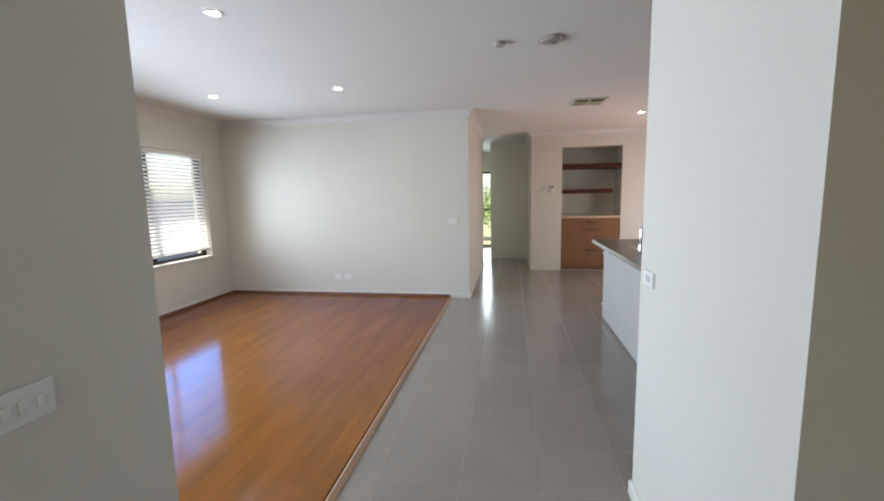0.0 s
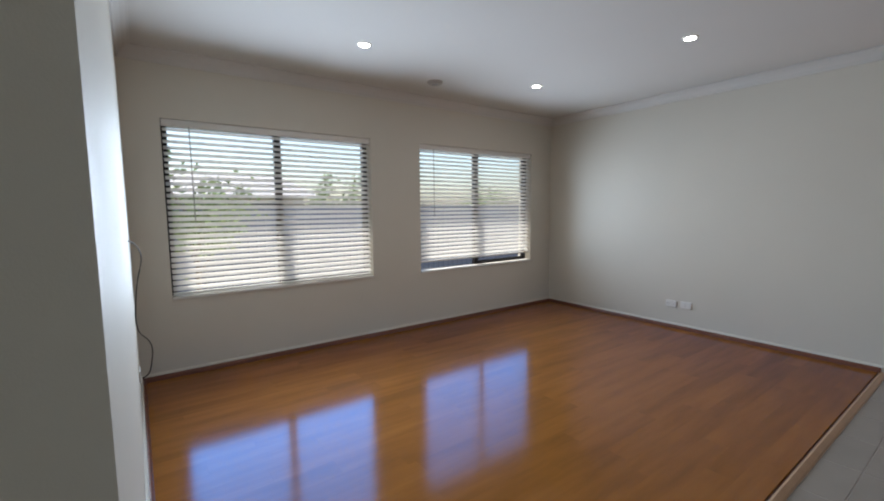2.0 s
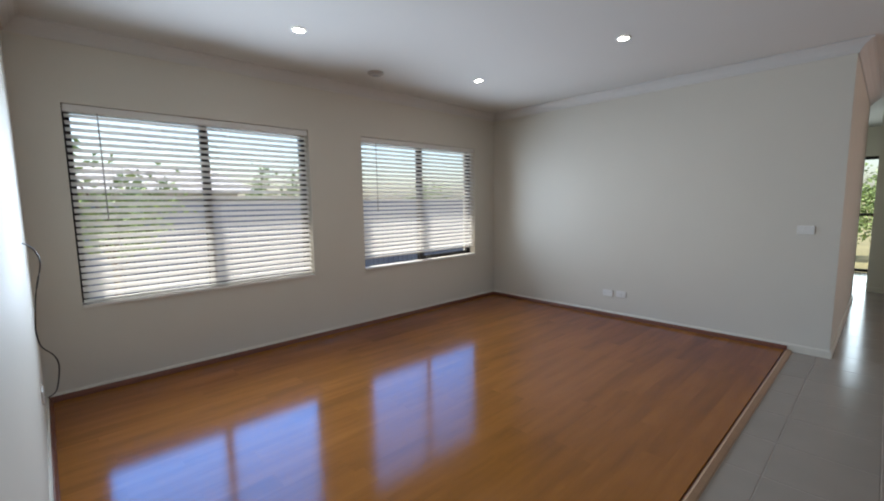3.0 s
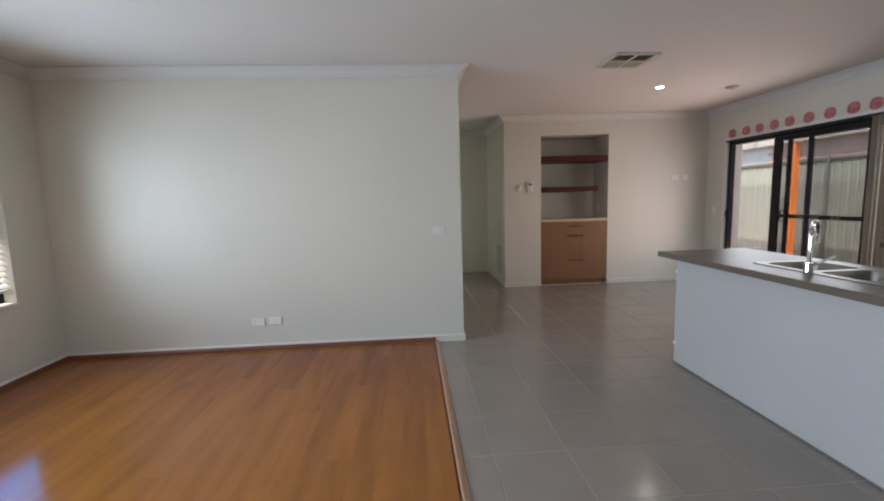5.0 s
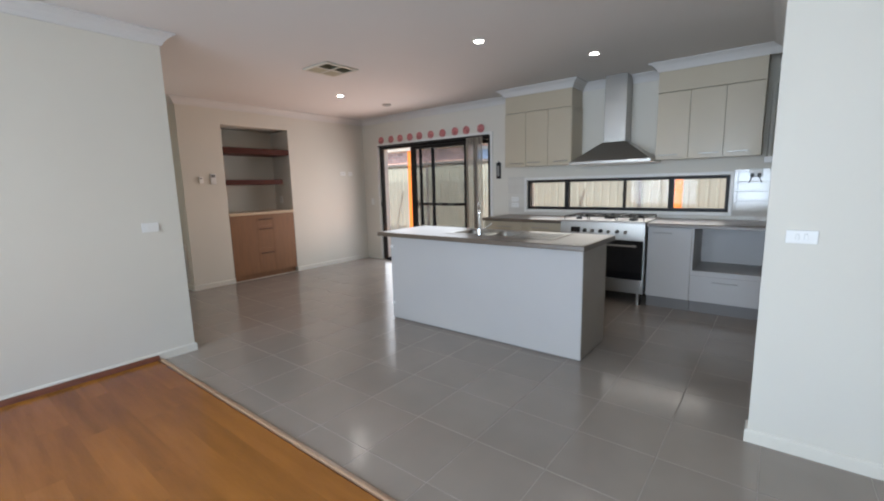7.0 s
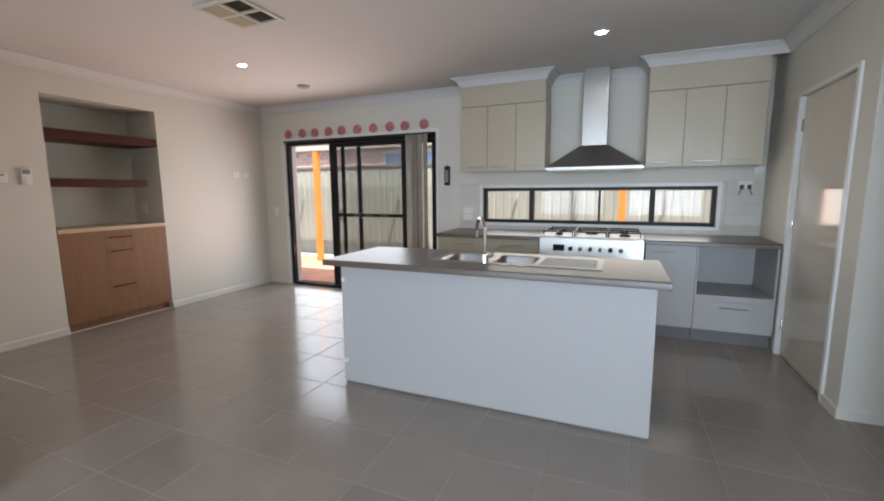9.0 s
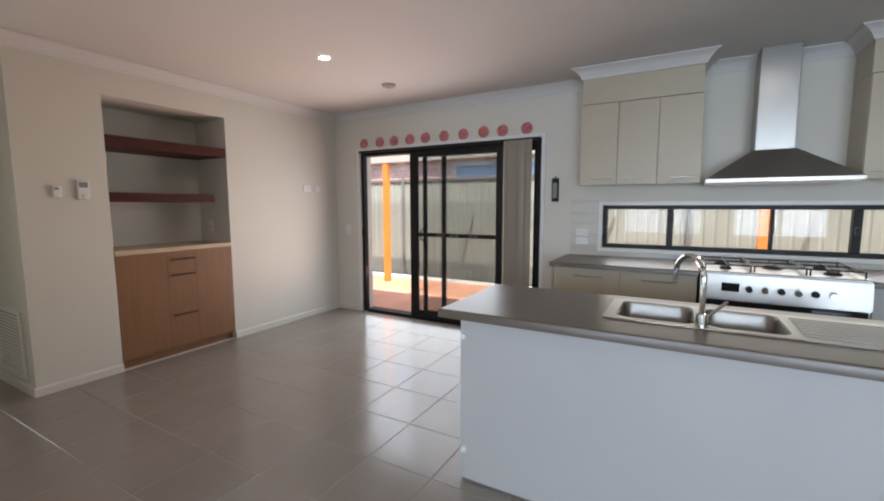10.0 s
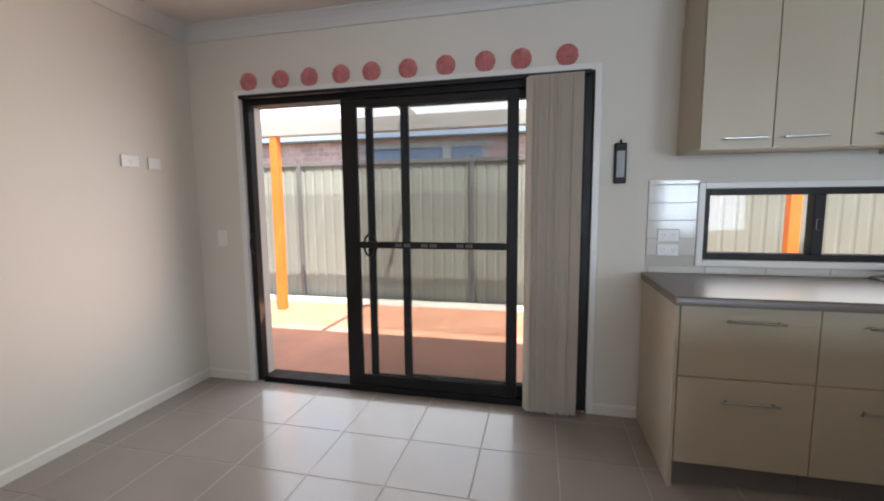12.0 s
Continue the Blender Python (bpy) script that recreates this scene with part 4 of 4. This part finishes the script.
part("case", B(2.121, 2.198, YN - 0.022, YN - 0.0005, 1.425, 1.572, bev=0.006), PLASTIC, ac)
part("screen", B(2.132, 2.187, YN - 0.0235, YN - 0.022, 1.52, 1.56), GREYPL, ac)
part("cover", B(2.15, 2.192, YN - 0.0265, YN - 0.022, 1.428, 1.475, bev=0.002), PLASTIC, ac)
th = thing("thermostat", 2.0, YN, 1.48, "small white thermostat with a grey window", "control")
part("case", B(1.975, 2.03, YN - 0.02, YN - 0.0005, 1.44, 1.525, bev=0.005), PLASTIC, th)
part("screen", B(1.985, 2.012, YN - 0.0212, YN - 0.02, 1.498, 1.515), GREYPL, th)
# slim black holder on the wall, its use not known
bh = thing("wall_holder", XE, 6.43, 1.53, "slim black holder hanging on the wall by the door", "holder")
part("body", B(XE - 0.032, XE - 0.0005, 6.399, 6.464, 1.415, 1.645, bev=0.006), BLACK, bh)
part("hook", tube(bmesh.new(), [(XE - 0.012, 6.43, 1.64), (XE - 0.012, 6.43, 1.665)], 0.006, 6), BLACK, bh)
part("slot", B(XE - 0.034, XE - 0.032, 6.41, 6.453, 1.45, 1.60, bev=0.0005), GREYPL, bh)

vt = thing("ceiling_vent", 2.35, 6.92, CZ, "square cream ceiling air vent with olive louvres", "vent")
VX0, VX1, VY0, VY1 = 2.16, 2.555, 6.70, 7.095
fr = bmesh.new()
for a in ((VX0, VX1, VY0, VY0 + 0.03), (VX0, VX1, VY1 - 0.03, VY1), (VX0, VX0 + 0.03, VY0 + 0.03, VY1 - 0.03), (VX1 - 0.03, VX1, VY0 + 0.03, VY1 - 0.03)):
    box(fr, *a, CZ - 0.016, CZ - 0.0005, bev=0.003)
xm, ym = (VX0 + VX1) / 2, (VY0 + VY1) / 2
box(fr, xm - 0.01, xm + 0.01, VY0 + 0.03, VY1 - 0.03, CZ - 0.015, CZ - 0.001)
box(fr, VX0 + 0.03, xm - 0.01, ym - 0.01, ym + 0.01, CZ - 0.015, CZ - 0.001)
box(fr, xm + 0.01, VX1 - 0.03, ym - 0.01, ym + 0.01, CZ - 0.015, CZ - 0.001)
part("frame", fr, mat("cream vent frame", (0.50, 0.475, 0.40), 0.5, var=0.04), vt)
# flat sheet with the duct's inner shade put into its colour
part("backing", B(VX0 + 0.03, VX1 - 0.03, VY0 + 0.03, VY1 - 0.03, CZ - 0.0012, CZ - 0.0006), mat("duct shade", (0.03, 0.028, 0.018), 0.8, var=0.1), vt)
for x0, x1 in ((VX0 + 0.03, xm - 0.01), (xm + 0.01, VX1 - 0.03)):
    for y0, y1, lean in ((VY0 + 0.03, ym - 0.01, 1), (ym + 0.01, VY1 - 0.03, -1)):
        for k in range(6):
            y = y0 + (k + 0.5) * (y1 - y0) / 6
            part("slat", prism(bmesh.new(), [(y + 0.010 * lean, CZ - 0.002), (y - 0.010 * lean, CZ - 0.015), (y - 0.011 * lean, CZ - 0.0145), (y + 0.009 * lean, CZ - 0.0015)], "x", x0, x1), DUCT, vt)

for x, y, r, label in ((4.095, 7.856, 0.07, "round grey-beige ceiling smoke alarm in the dining area"), (-2.232, 4.691, 0.075, "round grey ceiling fitting near the window"), (1.716, 4.624, 0.095, "round grey-beige ceiling smoke alarm by the kitchen"), (1.341, 4.623, 0.05, "small round grey ceiling cover")):
    sa = thing("smoke_alarm", x, y, CZ, label, "smoke alarm")
    part("base", cyl(bmesh.new(), (x, y, CZ - 0.012), (x, y, CZ - 0.0005), r, r, 28), FITTING, sa, smooth=True)
    part("cap", cyl(bmesh.new(), (x, y, CZ - 0.026), (x, y, CZ - 0.0121), r * 0.72, r * 0.88, 28), FITTING, sa, smooth=True)
    part("sensor", cyl(bmesh.new(), (x, y, CZ - 0.030), (x, y, CZ - 0.0261), r * 0.3, r * 0.4, 16), GREYPL, sa, smooth=True)

# the last one, over the entry, is unseen and added to brighten it
for x, y in ((-1.777, 5.60), (-0.34, 5.595), (-1.775, 3.74), (-0.34, 3.74), (2.669, 5.304), (3.711, 4.683), (3.231, 7.846), (1.25, 0.2)):
    dl = thing("downlight", x, y, CZ, "round white recessed ceiling downlight, lit", "downlight", "ceiling downlights")
    ring = bmesh.new()
    prof = [(0.036, CZ - 0.003), (0.041, CZ - 0.008), (0.052, CZ - 0.006), (0.054, CZ - 0.0005)]
    rows = [[ring.verts.new((x + r * math.cos(k * math.tau / 28), y + r * math.sin(k * math.tau / 28), z)) for k in range(28)] for r, z in prof]
    for p, q in zip(rows, rows[1:]):
        for k in range(28):
            ring.faces.new((p[k], p[(k + 1) % 28], q[(k + 1) % 28], q[k]))
    part("trim_ring", ring, PLASTIC, dl, smooth=True)
    part("lens", cyl(bmesh.new(), (x, y, CZ - 0.004), (x, y, CZ - 0.001), 0.036, 0.036, 28), LAMP, dl, "glowing lens")
    sp = new("downlight_lamp", bpy.data.lights.new("downlight", "SPOT"))
    sp.data.energy, sp.data.spot_size, sp.data.spot_blend, sp.data.shadow_soft_size = DOWN, radians(150), 0.8, 0.035
    sp.data.color = (1.0, 0.95, 0.89)
    sp.location = (x, y, CZ - 0.045)

ra = thing("return_air_grille", 1.78, 9.72, 0.1, "white return air grille low on the hall wall", "vent")
bars(ra, "frame", TRIM, "x", 1.764, 1.7795, 9.47, 9.97, 0.10, 0.62, 0.032)
part("backing", B(1.7782, 1.7796, 9.502, 9.938, 0.132, 0.588), GREYPL, ra, "grey backing behind the slats")
for k in range(17):
    z = 0.14 + k * 0.0262
    part("slat", prism(bmesh.new(), [(1.766, z), (1.7775, z + 0.009), (1.7775, z + 0.0105), (1.766, z + 0.0015)], "y", 9.503, 9.937), TRIM, ra)

cb = [(-1.9, 2.252, 1.169), (-1.96, 2.275, 1.155), (-2.02, 2.305, 1.104), (-2.08, 2.312, 1.029), (-2.14, 2.28, 0.867), (-2.2, 2.262, 0.681), (-2.26, 2.262, 0.596), (-2.32, 2.275, 0.517), (-2.38, 2.323, 0.437), (-2.44, 2.34, 0.348), (-2.5, 2.324, 0.21), (-2.56, 2.304, 0.141), (-2.62, 2.27, 0.1)]
smooth_line = []
for i in range(len(cb) - 1):
    p0, p1, p2, p3 = (Vector(cb[max(0, min(len(cb) - 1, i + d))]) for d in (-1, 0, 1, 2))
    for s in range(5):
        u = s / 5
        smooth_line.append(0.5 * ((2 * p1) + (p2 - p0) * u + (2 * p0 - 5 * p1 + 4 * p2 - p3) * u * u + (3 * p1 - p0 - 3 * p2 + p3) * u ** 3))
solid("hanging_cable", tube(bmesh.new(), smooth_line + [Vector(cb[-1])], 0.004, 6), CORD, "black cable hanging loose from the wall", "cable", smooth=True)

# ---- glazed door beyond the hall ----
# only a strip of it shows; the extra width is added to light the hall
gd = thing("door_3", 0.32, 12.95, 0, "black framed glazed sliding door to the garden", "door", kind="structure")
bars(gd, "frame", BLACK, "y", 12.96, 13.02, -0.598, 1.248, 0.0, 2.038, 0.05)
part("mullion", B(0.30, 0.35, 12.965, 13.015, 0.05, 1.988, bev=0.003), BLACK, gd)
for a, b in ((-0.548, 0.30), (0.35, 1.198)):
    part("mid_rail", B(a, b, 12.97, 13.01, 1.0, 1.05, bev=0.003), BLACK, gd)
    for z0, z1 in ((0.05, 1.0), (1.05, 1.988)):
        part("pane", B(a, b, 12.988, 12.992, z0, z1), GLASS, gd).visible_shadow = False

# ---- outside ----
solid("ground", B(-600, 600, -600, 600, -0.6, -0.26), GROUND, "dry lawn and bare soil round the house", "ground", "structure")
# pale slab added to bounce sunlight up onto the blind slats
solid("path_west", B(-6.6, XW - 0.225, -4.0, 14.0, -0.258, -0.20, bev=0.01), CONCRETE, "pale concrete path beside the house", "path", "structure")
solid("patio", B(XE + 0.225, 7.55, 1.5, 14.5, -0.258, -0.05, bev=0.01), PAVING, "terracotta patio paving in sun and shade", "patio", "structure")
solid("path_edge", B(7.552, 7.93, 1.5, 14.5, -0.258, -0.06, bev=0.01), CONCRETE, "pale concrete strip along the fence", "path", "structure")


def fence(x, y0, y1, zb, zt, sheet, label, post_at):
    f = thing("fence", x, (y0 + y1) / 2, zb, label, "fence")
    marks = sorted([y0, y1] + post_at)
    for a, b in zip(marks, marks[1:]):
        line, y = [], a
        while y < b - 0.01:
            for u, d in ((0.0, 0.0), (0.085, 0.0), (0.105, 0.009), (0.125, 0.009), (0.145, 0.0)):
                if y + u < b:
                    line.append((x + d, y + u))
            y += 0.15
        line.append((x, b))
        prism(bmesh_sheet := bmesh.new(), line + [(px + 0.004, py) for px, py in reversed(line)], "z", zb + 0.05, zt - 0.03)
        part("sheet", bmesh_sheet, sheet, f)
        part("rail", B(x - 0.025, x + 0.035, a, b, zt - 0.05, zt), FPOST, f)
        part("rail", B(x - 0.025, x + 0.035, a, b, zb + 0.03, zb + 0.08), FPOST, f)
    for p in post_at:
        part("post", B(x - 0.05, x - 0.026, p - 0.03, p + 0.03, zb, zt + 0.03, bev=0.003), FPOST, f)
    return f


fence(7.98, -4.0, 17.0, -0.26, 1.92, FENCE, "cream ribbed steel boundary fence with grey posts", [0.15, 2.68, 5.22, 7.77, 10.35, 12.9, 15.4])
fence(-7.4, -12.0, 22.0, -0.26, 1.45, FENCE_BLUE, "slate blue ribbed steel boundary fence", [-9.5, -7, -4.5, -2, 0.5, 3, 5.5, 8, 10.5, 13, 15.5, 18])

pg = thing("pergola", 6.2, 8.0, -0.05, "patio roof of opal sheets on orange posts", "pergola")
for y in (-1.2, 4.45, 10.15):
    part("post", B(7.05, 7.15, y - 0.05, y + 0.05, -0.05, 2.16, bev=0.006), ORANGE, pg, "bright orange painted post")
part("beam", B(7.04, 7.16, -2.0, 15.0, 2.16, 2.33, bev=0.006), BEAMC, pg)
for k in range(7):
    y = -1.6 + k * 2.5
    part("rafter", prism(bmesh.new(), [(XE + 0.24, 2.43), (7.5, 2.332), (7.5, 2.41), (XE + 0.24, 2.51)], "y", y - 0.02, y + 0.02), BEAMC, pg)
for k in range(13):
    y = -1.58 + k * 1.25
    ob = part("roof_sheet", prism(bmesh.new(), [(XE + 0.55, 2.51), (7.6, 2.415), (7.6, 2.419), (XE + 0.55, 2.514)], "y", y, y + 1.22), SHEET, pg)

# neighbouring house beyond the patio fence
nh = thing("neighbour_house", 10.5, 8.0, -0.26, "neighbouring brick house with a blue grey fascia", "house")
wn2 = [(7.86, 8.40, 0.9, 2.30), (8.56, 10.0, 0.9, 2.30)]
nwall = part("wall", holed(bmesh.new(), "x", 9.62, 9.8, 1.0, 16.0, -0.26, 2.47, wn2), MORTAR, nh)
for a, b, z0, z1 in wn2:
    w = part("window", B(9.66, 9.70, a, b, z0, z1), FASCIA, nh)
    part("sill", B(9.56, 9.66, a - 0.04, b + 0.04, z0 - 0.06, z0 - 0.001, bev=0.006), TRIM, w)
part("fascia", B(9.45, 9.51, 0.6, 16.4, 2.47, 2.68, bev=0.01), FASCIA, nh)
part("soffit", B(9.511, 9.82, 0.6, 16.4, 2.475, 2.51), RENDERED, nh)
part("roof", prism(bmesh.new(), [(9.40, 2.685), (14.5, 4.9), (20.0, 2.685), (14.5, 4.85)], "y", 0.5, 16.5), ROOFING, nh)
part("wall", B(9.8, 19.0, 1.0, 16.0, -0.26, 2.42), RENDERED, nh)

# neighbouring house beyond the west fence
wh = thing("neighbour_house", -17, 4, -0.26, "pale neighbouring house with a grey roof behind the fence", "house")
part("wall", B(-24, -14, -3.0, 7.2, -0.26, 1.75), RENDERED, wh)
part("roof", prism(bmesh.new(), [(-24.6, 1.75), (-13.4, 1.75), (-19, 2.85)], "y", -3.6, 7.8), ROOFING, wh)
for y in (-1.2, 2.2, 5.2):
    w = part("window", B(-13.986, -13.96, y, y + 1.3, 0.7, 1.6), ENAMEL, wh)


def tree(x, y, h, spread, label, seed, leaves=2600, category="tree"):
    rng = random.Random(seed)
    t = thing("tree" if category == "tree" else "shrub", x, y, -0.26, label, category)
    bm = bmesh.new()
    base = Vector((x, y, -0.26))
    top = base + Vector((rng.uniform(-0.2, 0.2), rng.uniform(-0.2, 0.2), h * 0.55))
    cyl(bm, base, top, 0.05 * h / 3, 0.028 * h / 3, 9)
    tips = []
    for k in range(11):
        a, f = k * 2.4 + rng.random(), rng.uniform(0.35, 1.0)
        s = base.lerp(top, f)
        e = s + Vector((math.cos(a), math.sin(a), 0)) * spread * rng.uniform(0.45, 0.95) + Vector((0, 0, h * rng.uniform(0.12, 0.42)))
        cyl(bm, s, e, 0.02 * h / 3, 0.006 * h / 3, 6)
        tips += [s.lerp(e, q) for q in (0.55, 0.75, 0.9, 1.0)]
    part("trunk", bm, BARK, t)
    verts, faces = [], []
    for k in range(leaves):
        c = rng.choice(tips) + Vector([rng.gauss(0, spread * 0.17) for _ in range(3)])
        q = Euler([rng.uniform(0, 6.3) for _ in range(3)]).to_matrix()
        s = rng.uniform(0.035, 0.075)
        i = len(verts)
        verts += [c + q @ Vector(p) for p in ((-s * 0.45, 0, 0), (0, -s, 0.1 * s), (s * 0.45, 0, 0), (0, s, 0.1 * s))]
        faces.append((i, i + 1, i + 2, i + 3))
    me = bpy.data.meshes.new("crown")
    me.from_pydata(verts, [], faces)
    me.materials.append(LEAF)
    cr = new("crown", me)
    cr.parent = t
    cr.location = -Vector(t.location)
    return t


tree(-5.9, 3.0, 2.6, 0.8, "small leafy garden tree in front of the west fence", 3, 1500)
tree(-9.6, 6.6, 2.6, 0.9, "leafy green tree behind the west fence", 5, 1500)
tree(-11.5, 13.8, 2.5, 1.3, "leafy green tree behind the west fence", 8, 1500)
tree(-9.0, 1.0, 3.0, 1.1, "leafy green tree behind the west fence", 11, 1300)
tree(0.2, 17.5, 2.2, 1.2, "green garden shrub outside the glazed door", 21, 3000, "shrub")
tree(1.9, 18.5, 3.4, 1.6, "green garden shrub outside the glazed door", 23, 3000, "shrub")


# ---- pieces: tiles, boards, splashback tiles, bricks ----
def slab_mesh(name, sx, sy, t, bev, material):
    """A flat piece centred on x and y with its top at z = 0 and a small chamfer."""
    a, b = sx / 2, sy / 2
    v = [(-a, -b, -t), (a, -b, -t), (a, b, -t), (-a, b, -t), (-a, -b, -bev), (a, -b, -bev), (a, b, -bev), (-a, b, -bev),
         (-a + bev, -b + bev, 0), (a - bev, -b + bev, 0), (a - bev, b - bev, 0), (-a + bev, b - bev, 0)]
    f = [(3, 2, 1, 0), (8, 9, 10, 11)]
    for k in range(4):
        j = (k + 1) % 4
        f += [(k, j, 4 + j, 4 + k), (4 + k, 4 + j, 8 + j, 8 + k)]
    me = bpy.data.meshes.new(name)
    me.from_pydata(v, [], f)
    me.materials.append(material)
    return me


cache = {}


def piece(name, parent, material, x0, x1, y0, y1, z, t=0.008, bev=0.0012):
    key = (name, round(x1 - x0, 3), round(y1 - y0, 3))
    if key not in cache:
        cache[key] = slab_mesh(name, key[1], key[2], t, bev, material)
    ob = new(name, cache[key])
    ob.parent = parent
    ob.location = ((x0 + x1) / 2, (y0 + y1) / 2, z)
    return ob


PX, PY, P, GAP = 0.401, 0.3975, 0.398, 0.005
for rx0, rx1, ry0, ry1 in ((WOODX + 0.036, 1.982, 2.26, 9.1535), (1.982, XE, 3.25, YN), (PIL, 1.982, 9.1535, 10.8), (0.5, 1.9975, 0.65, 2.26), (2.09, 3.13, 2.45, 3.25)):
    for i in range(math.floor((rx0 - 1.180) / PX), math.ceil((rx1 - 1.180) / PX)):
        for j in range(math.floor((ry0 - 3.986) / PY), math.ceil((ry1 - 3.986) / PY)):
            a, b = max(rx0, 1.180 + i * PX) + GAP / 2, min(rx1, 1.180 + (i + 1) * PX) - GAP / 2
            c, d = max(ry0, 3.986 + j * PY) + GAP / 2, min(ry1, 3.986 + (j + 1) * PY) - GAP / 2
            if b - a > 0.02 and d - c > 0.02:
                piece("tile", tile_floor, TILE, a, b, c, d, 0.0)
bm = bmesh.new()
for rx0, rx1, ry0, ry1 in ((0.5, 2.0, -1.0, 0.648), (-1.0, PIL, 9.9, 12.9), (PIL, 1.6, 10.8, 12.9), (2.0, XE, -1.0, 2.175)):
    x = rx0
    while x < rx1 - 0.02:
        y = ry0
        while y < ry1 - 0.02:
            box(bm, x + 0.0025, min(x + P, rx1) - 0.0025, y + 0.0025, min(y + P, ry1) - 0.0025, -0.008, 0.0)
            y += P
        x += P
part("tile_field", bm, TILE, tile_floor)
bpy.data.objects["tile_field"]["kind"] = "stuff"

rng = random.Random(4)
BW = 0.133
x = XW + 0.013
while x < WOODX - 0.02:
    y = YS + 0.013 - rng.choice((0.1, 0.4, 0.7, 0.95))
    while y < YL - 0.02:
        ln = rng.choice((0.9, 1.2, 1.2, 1.5))
        if y + ln > YL - 0.3:
            ln = YL - y
        a, b = max(y, YS + 0.013), min(y + ln, YL - 0.013)
        if b - a > 0.03:
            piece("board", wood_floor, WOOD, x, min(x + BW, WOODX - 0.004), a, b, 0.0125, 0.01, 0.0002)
        y += ln
    x += BW

tw, thh = 0.298, 0.098
for r in range(6):
    z0 = 0.902 + r * 0.1005
    z1 = min(z0 + thh, 1.43)
    spans = SB if z0 > KWIN[2] - 0.05 else [(3.252, 6.272)]
    if z0 < KWIN[2] - 0.05:
        z1 = min(z1, KWIN[2] - 0.038)
    if z1 - z0 < 0.02:
        continue
    for s0, s1 in spans:
        y = s0
        while y < s1 - 0.02:
            b = min(y + tw, s1)
            key = ("splash", round(b - y, 3), round(z1 - z0, 3))
            if key not in cache:
                cache[key] = slab_mesh("splashback_tile", key[2], key[1], 0.006, 0.0015, SPLASH)
            ob = new("splashback_tile", cache[key])
            ob.parent = splash
            ob.location = (XE - 0.012, (y + b) / 2, (z0 + z1) / 2)
            ob.rotation_euler = (0, radians(-90), 0)
            y += tw + 0.003

# bricks of the neighbouring wall that show above the fence
for r in range(7):
    z = 1.865 + r * 0.086
    y = 6.4 + (0.12 if r % 2 else 0)
    while y < 13.4:
        if not any(a - 0.24 < y < b and z0 - 0.08 < z < z1 for a, b, z0, z1 in wn2):
            key = "brick"
            if key not in cache:
                cache[key] = slab_mesh("brick", 0.076, 0.23, 0.02, 0.003, BRICK)
            ob = new("brick", cache[key])
            ob.parent = nwall
            ob.location = (9.615 - root_place(nwall).x, y + 0.115 - root_place(nwall).y, z + 0.038 - root_place(nwall).z)
            ob.rotation_euler = (0, radians(-90), 0)
        y += 0.24
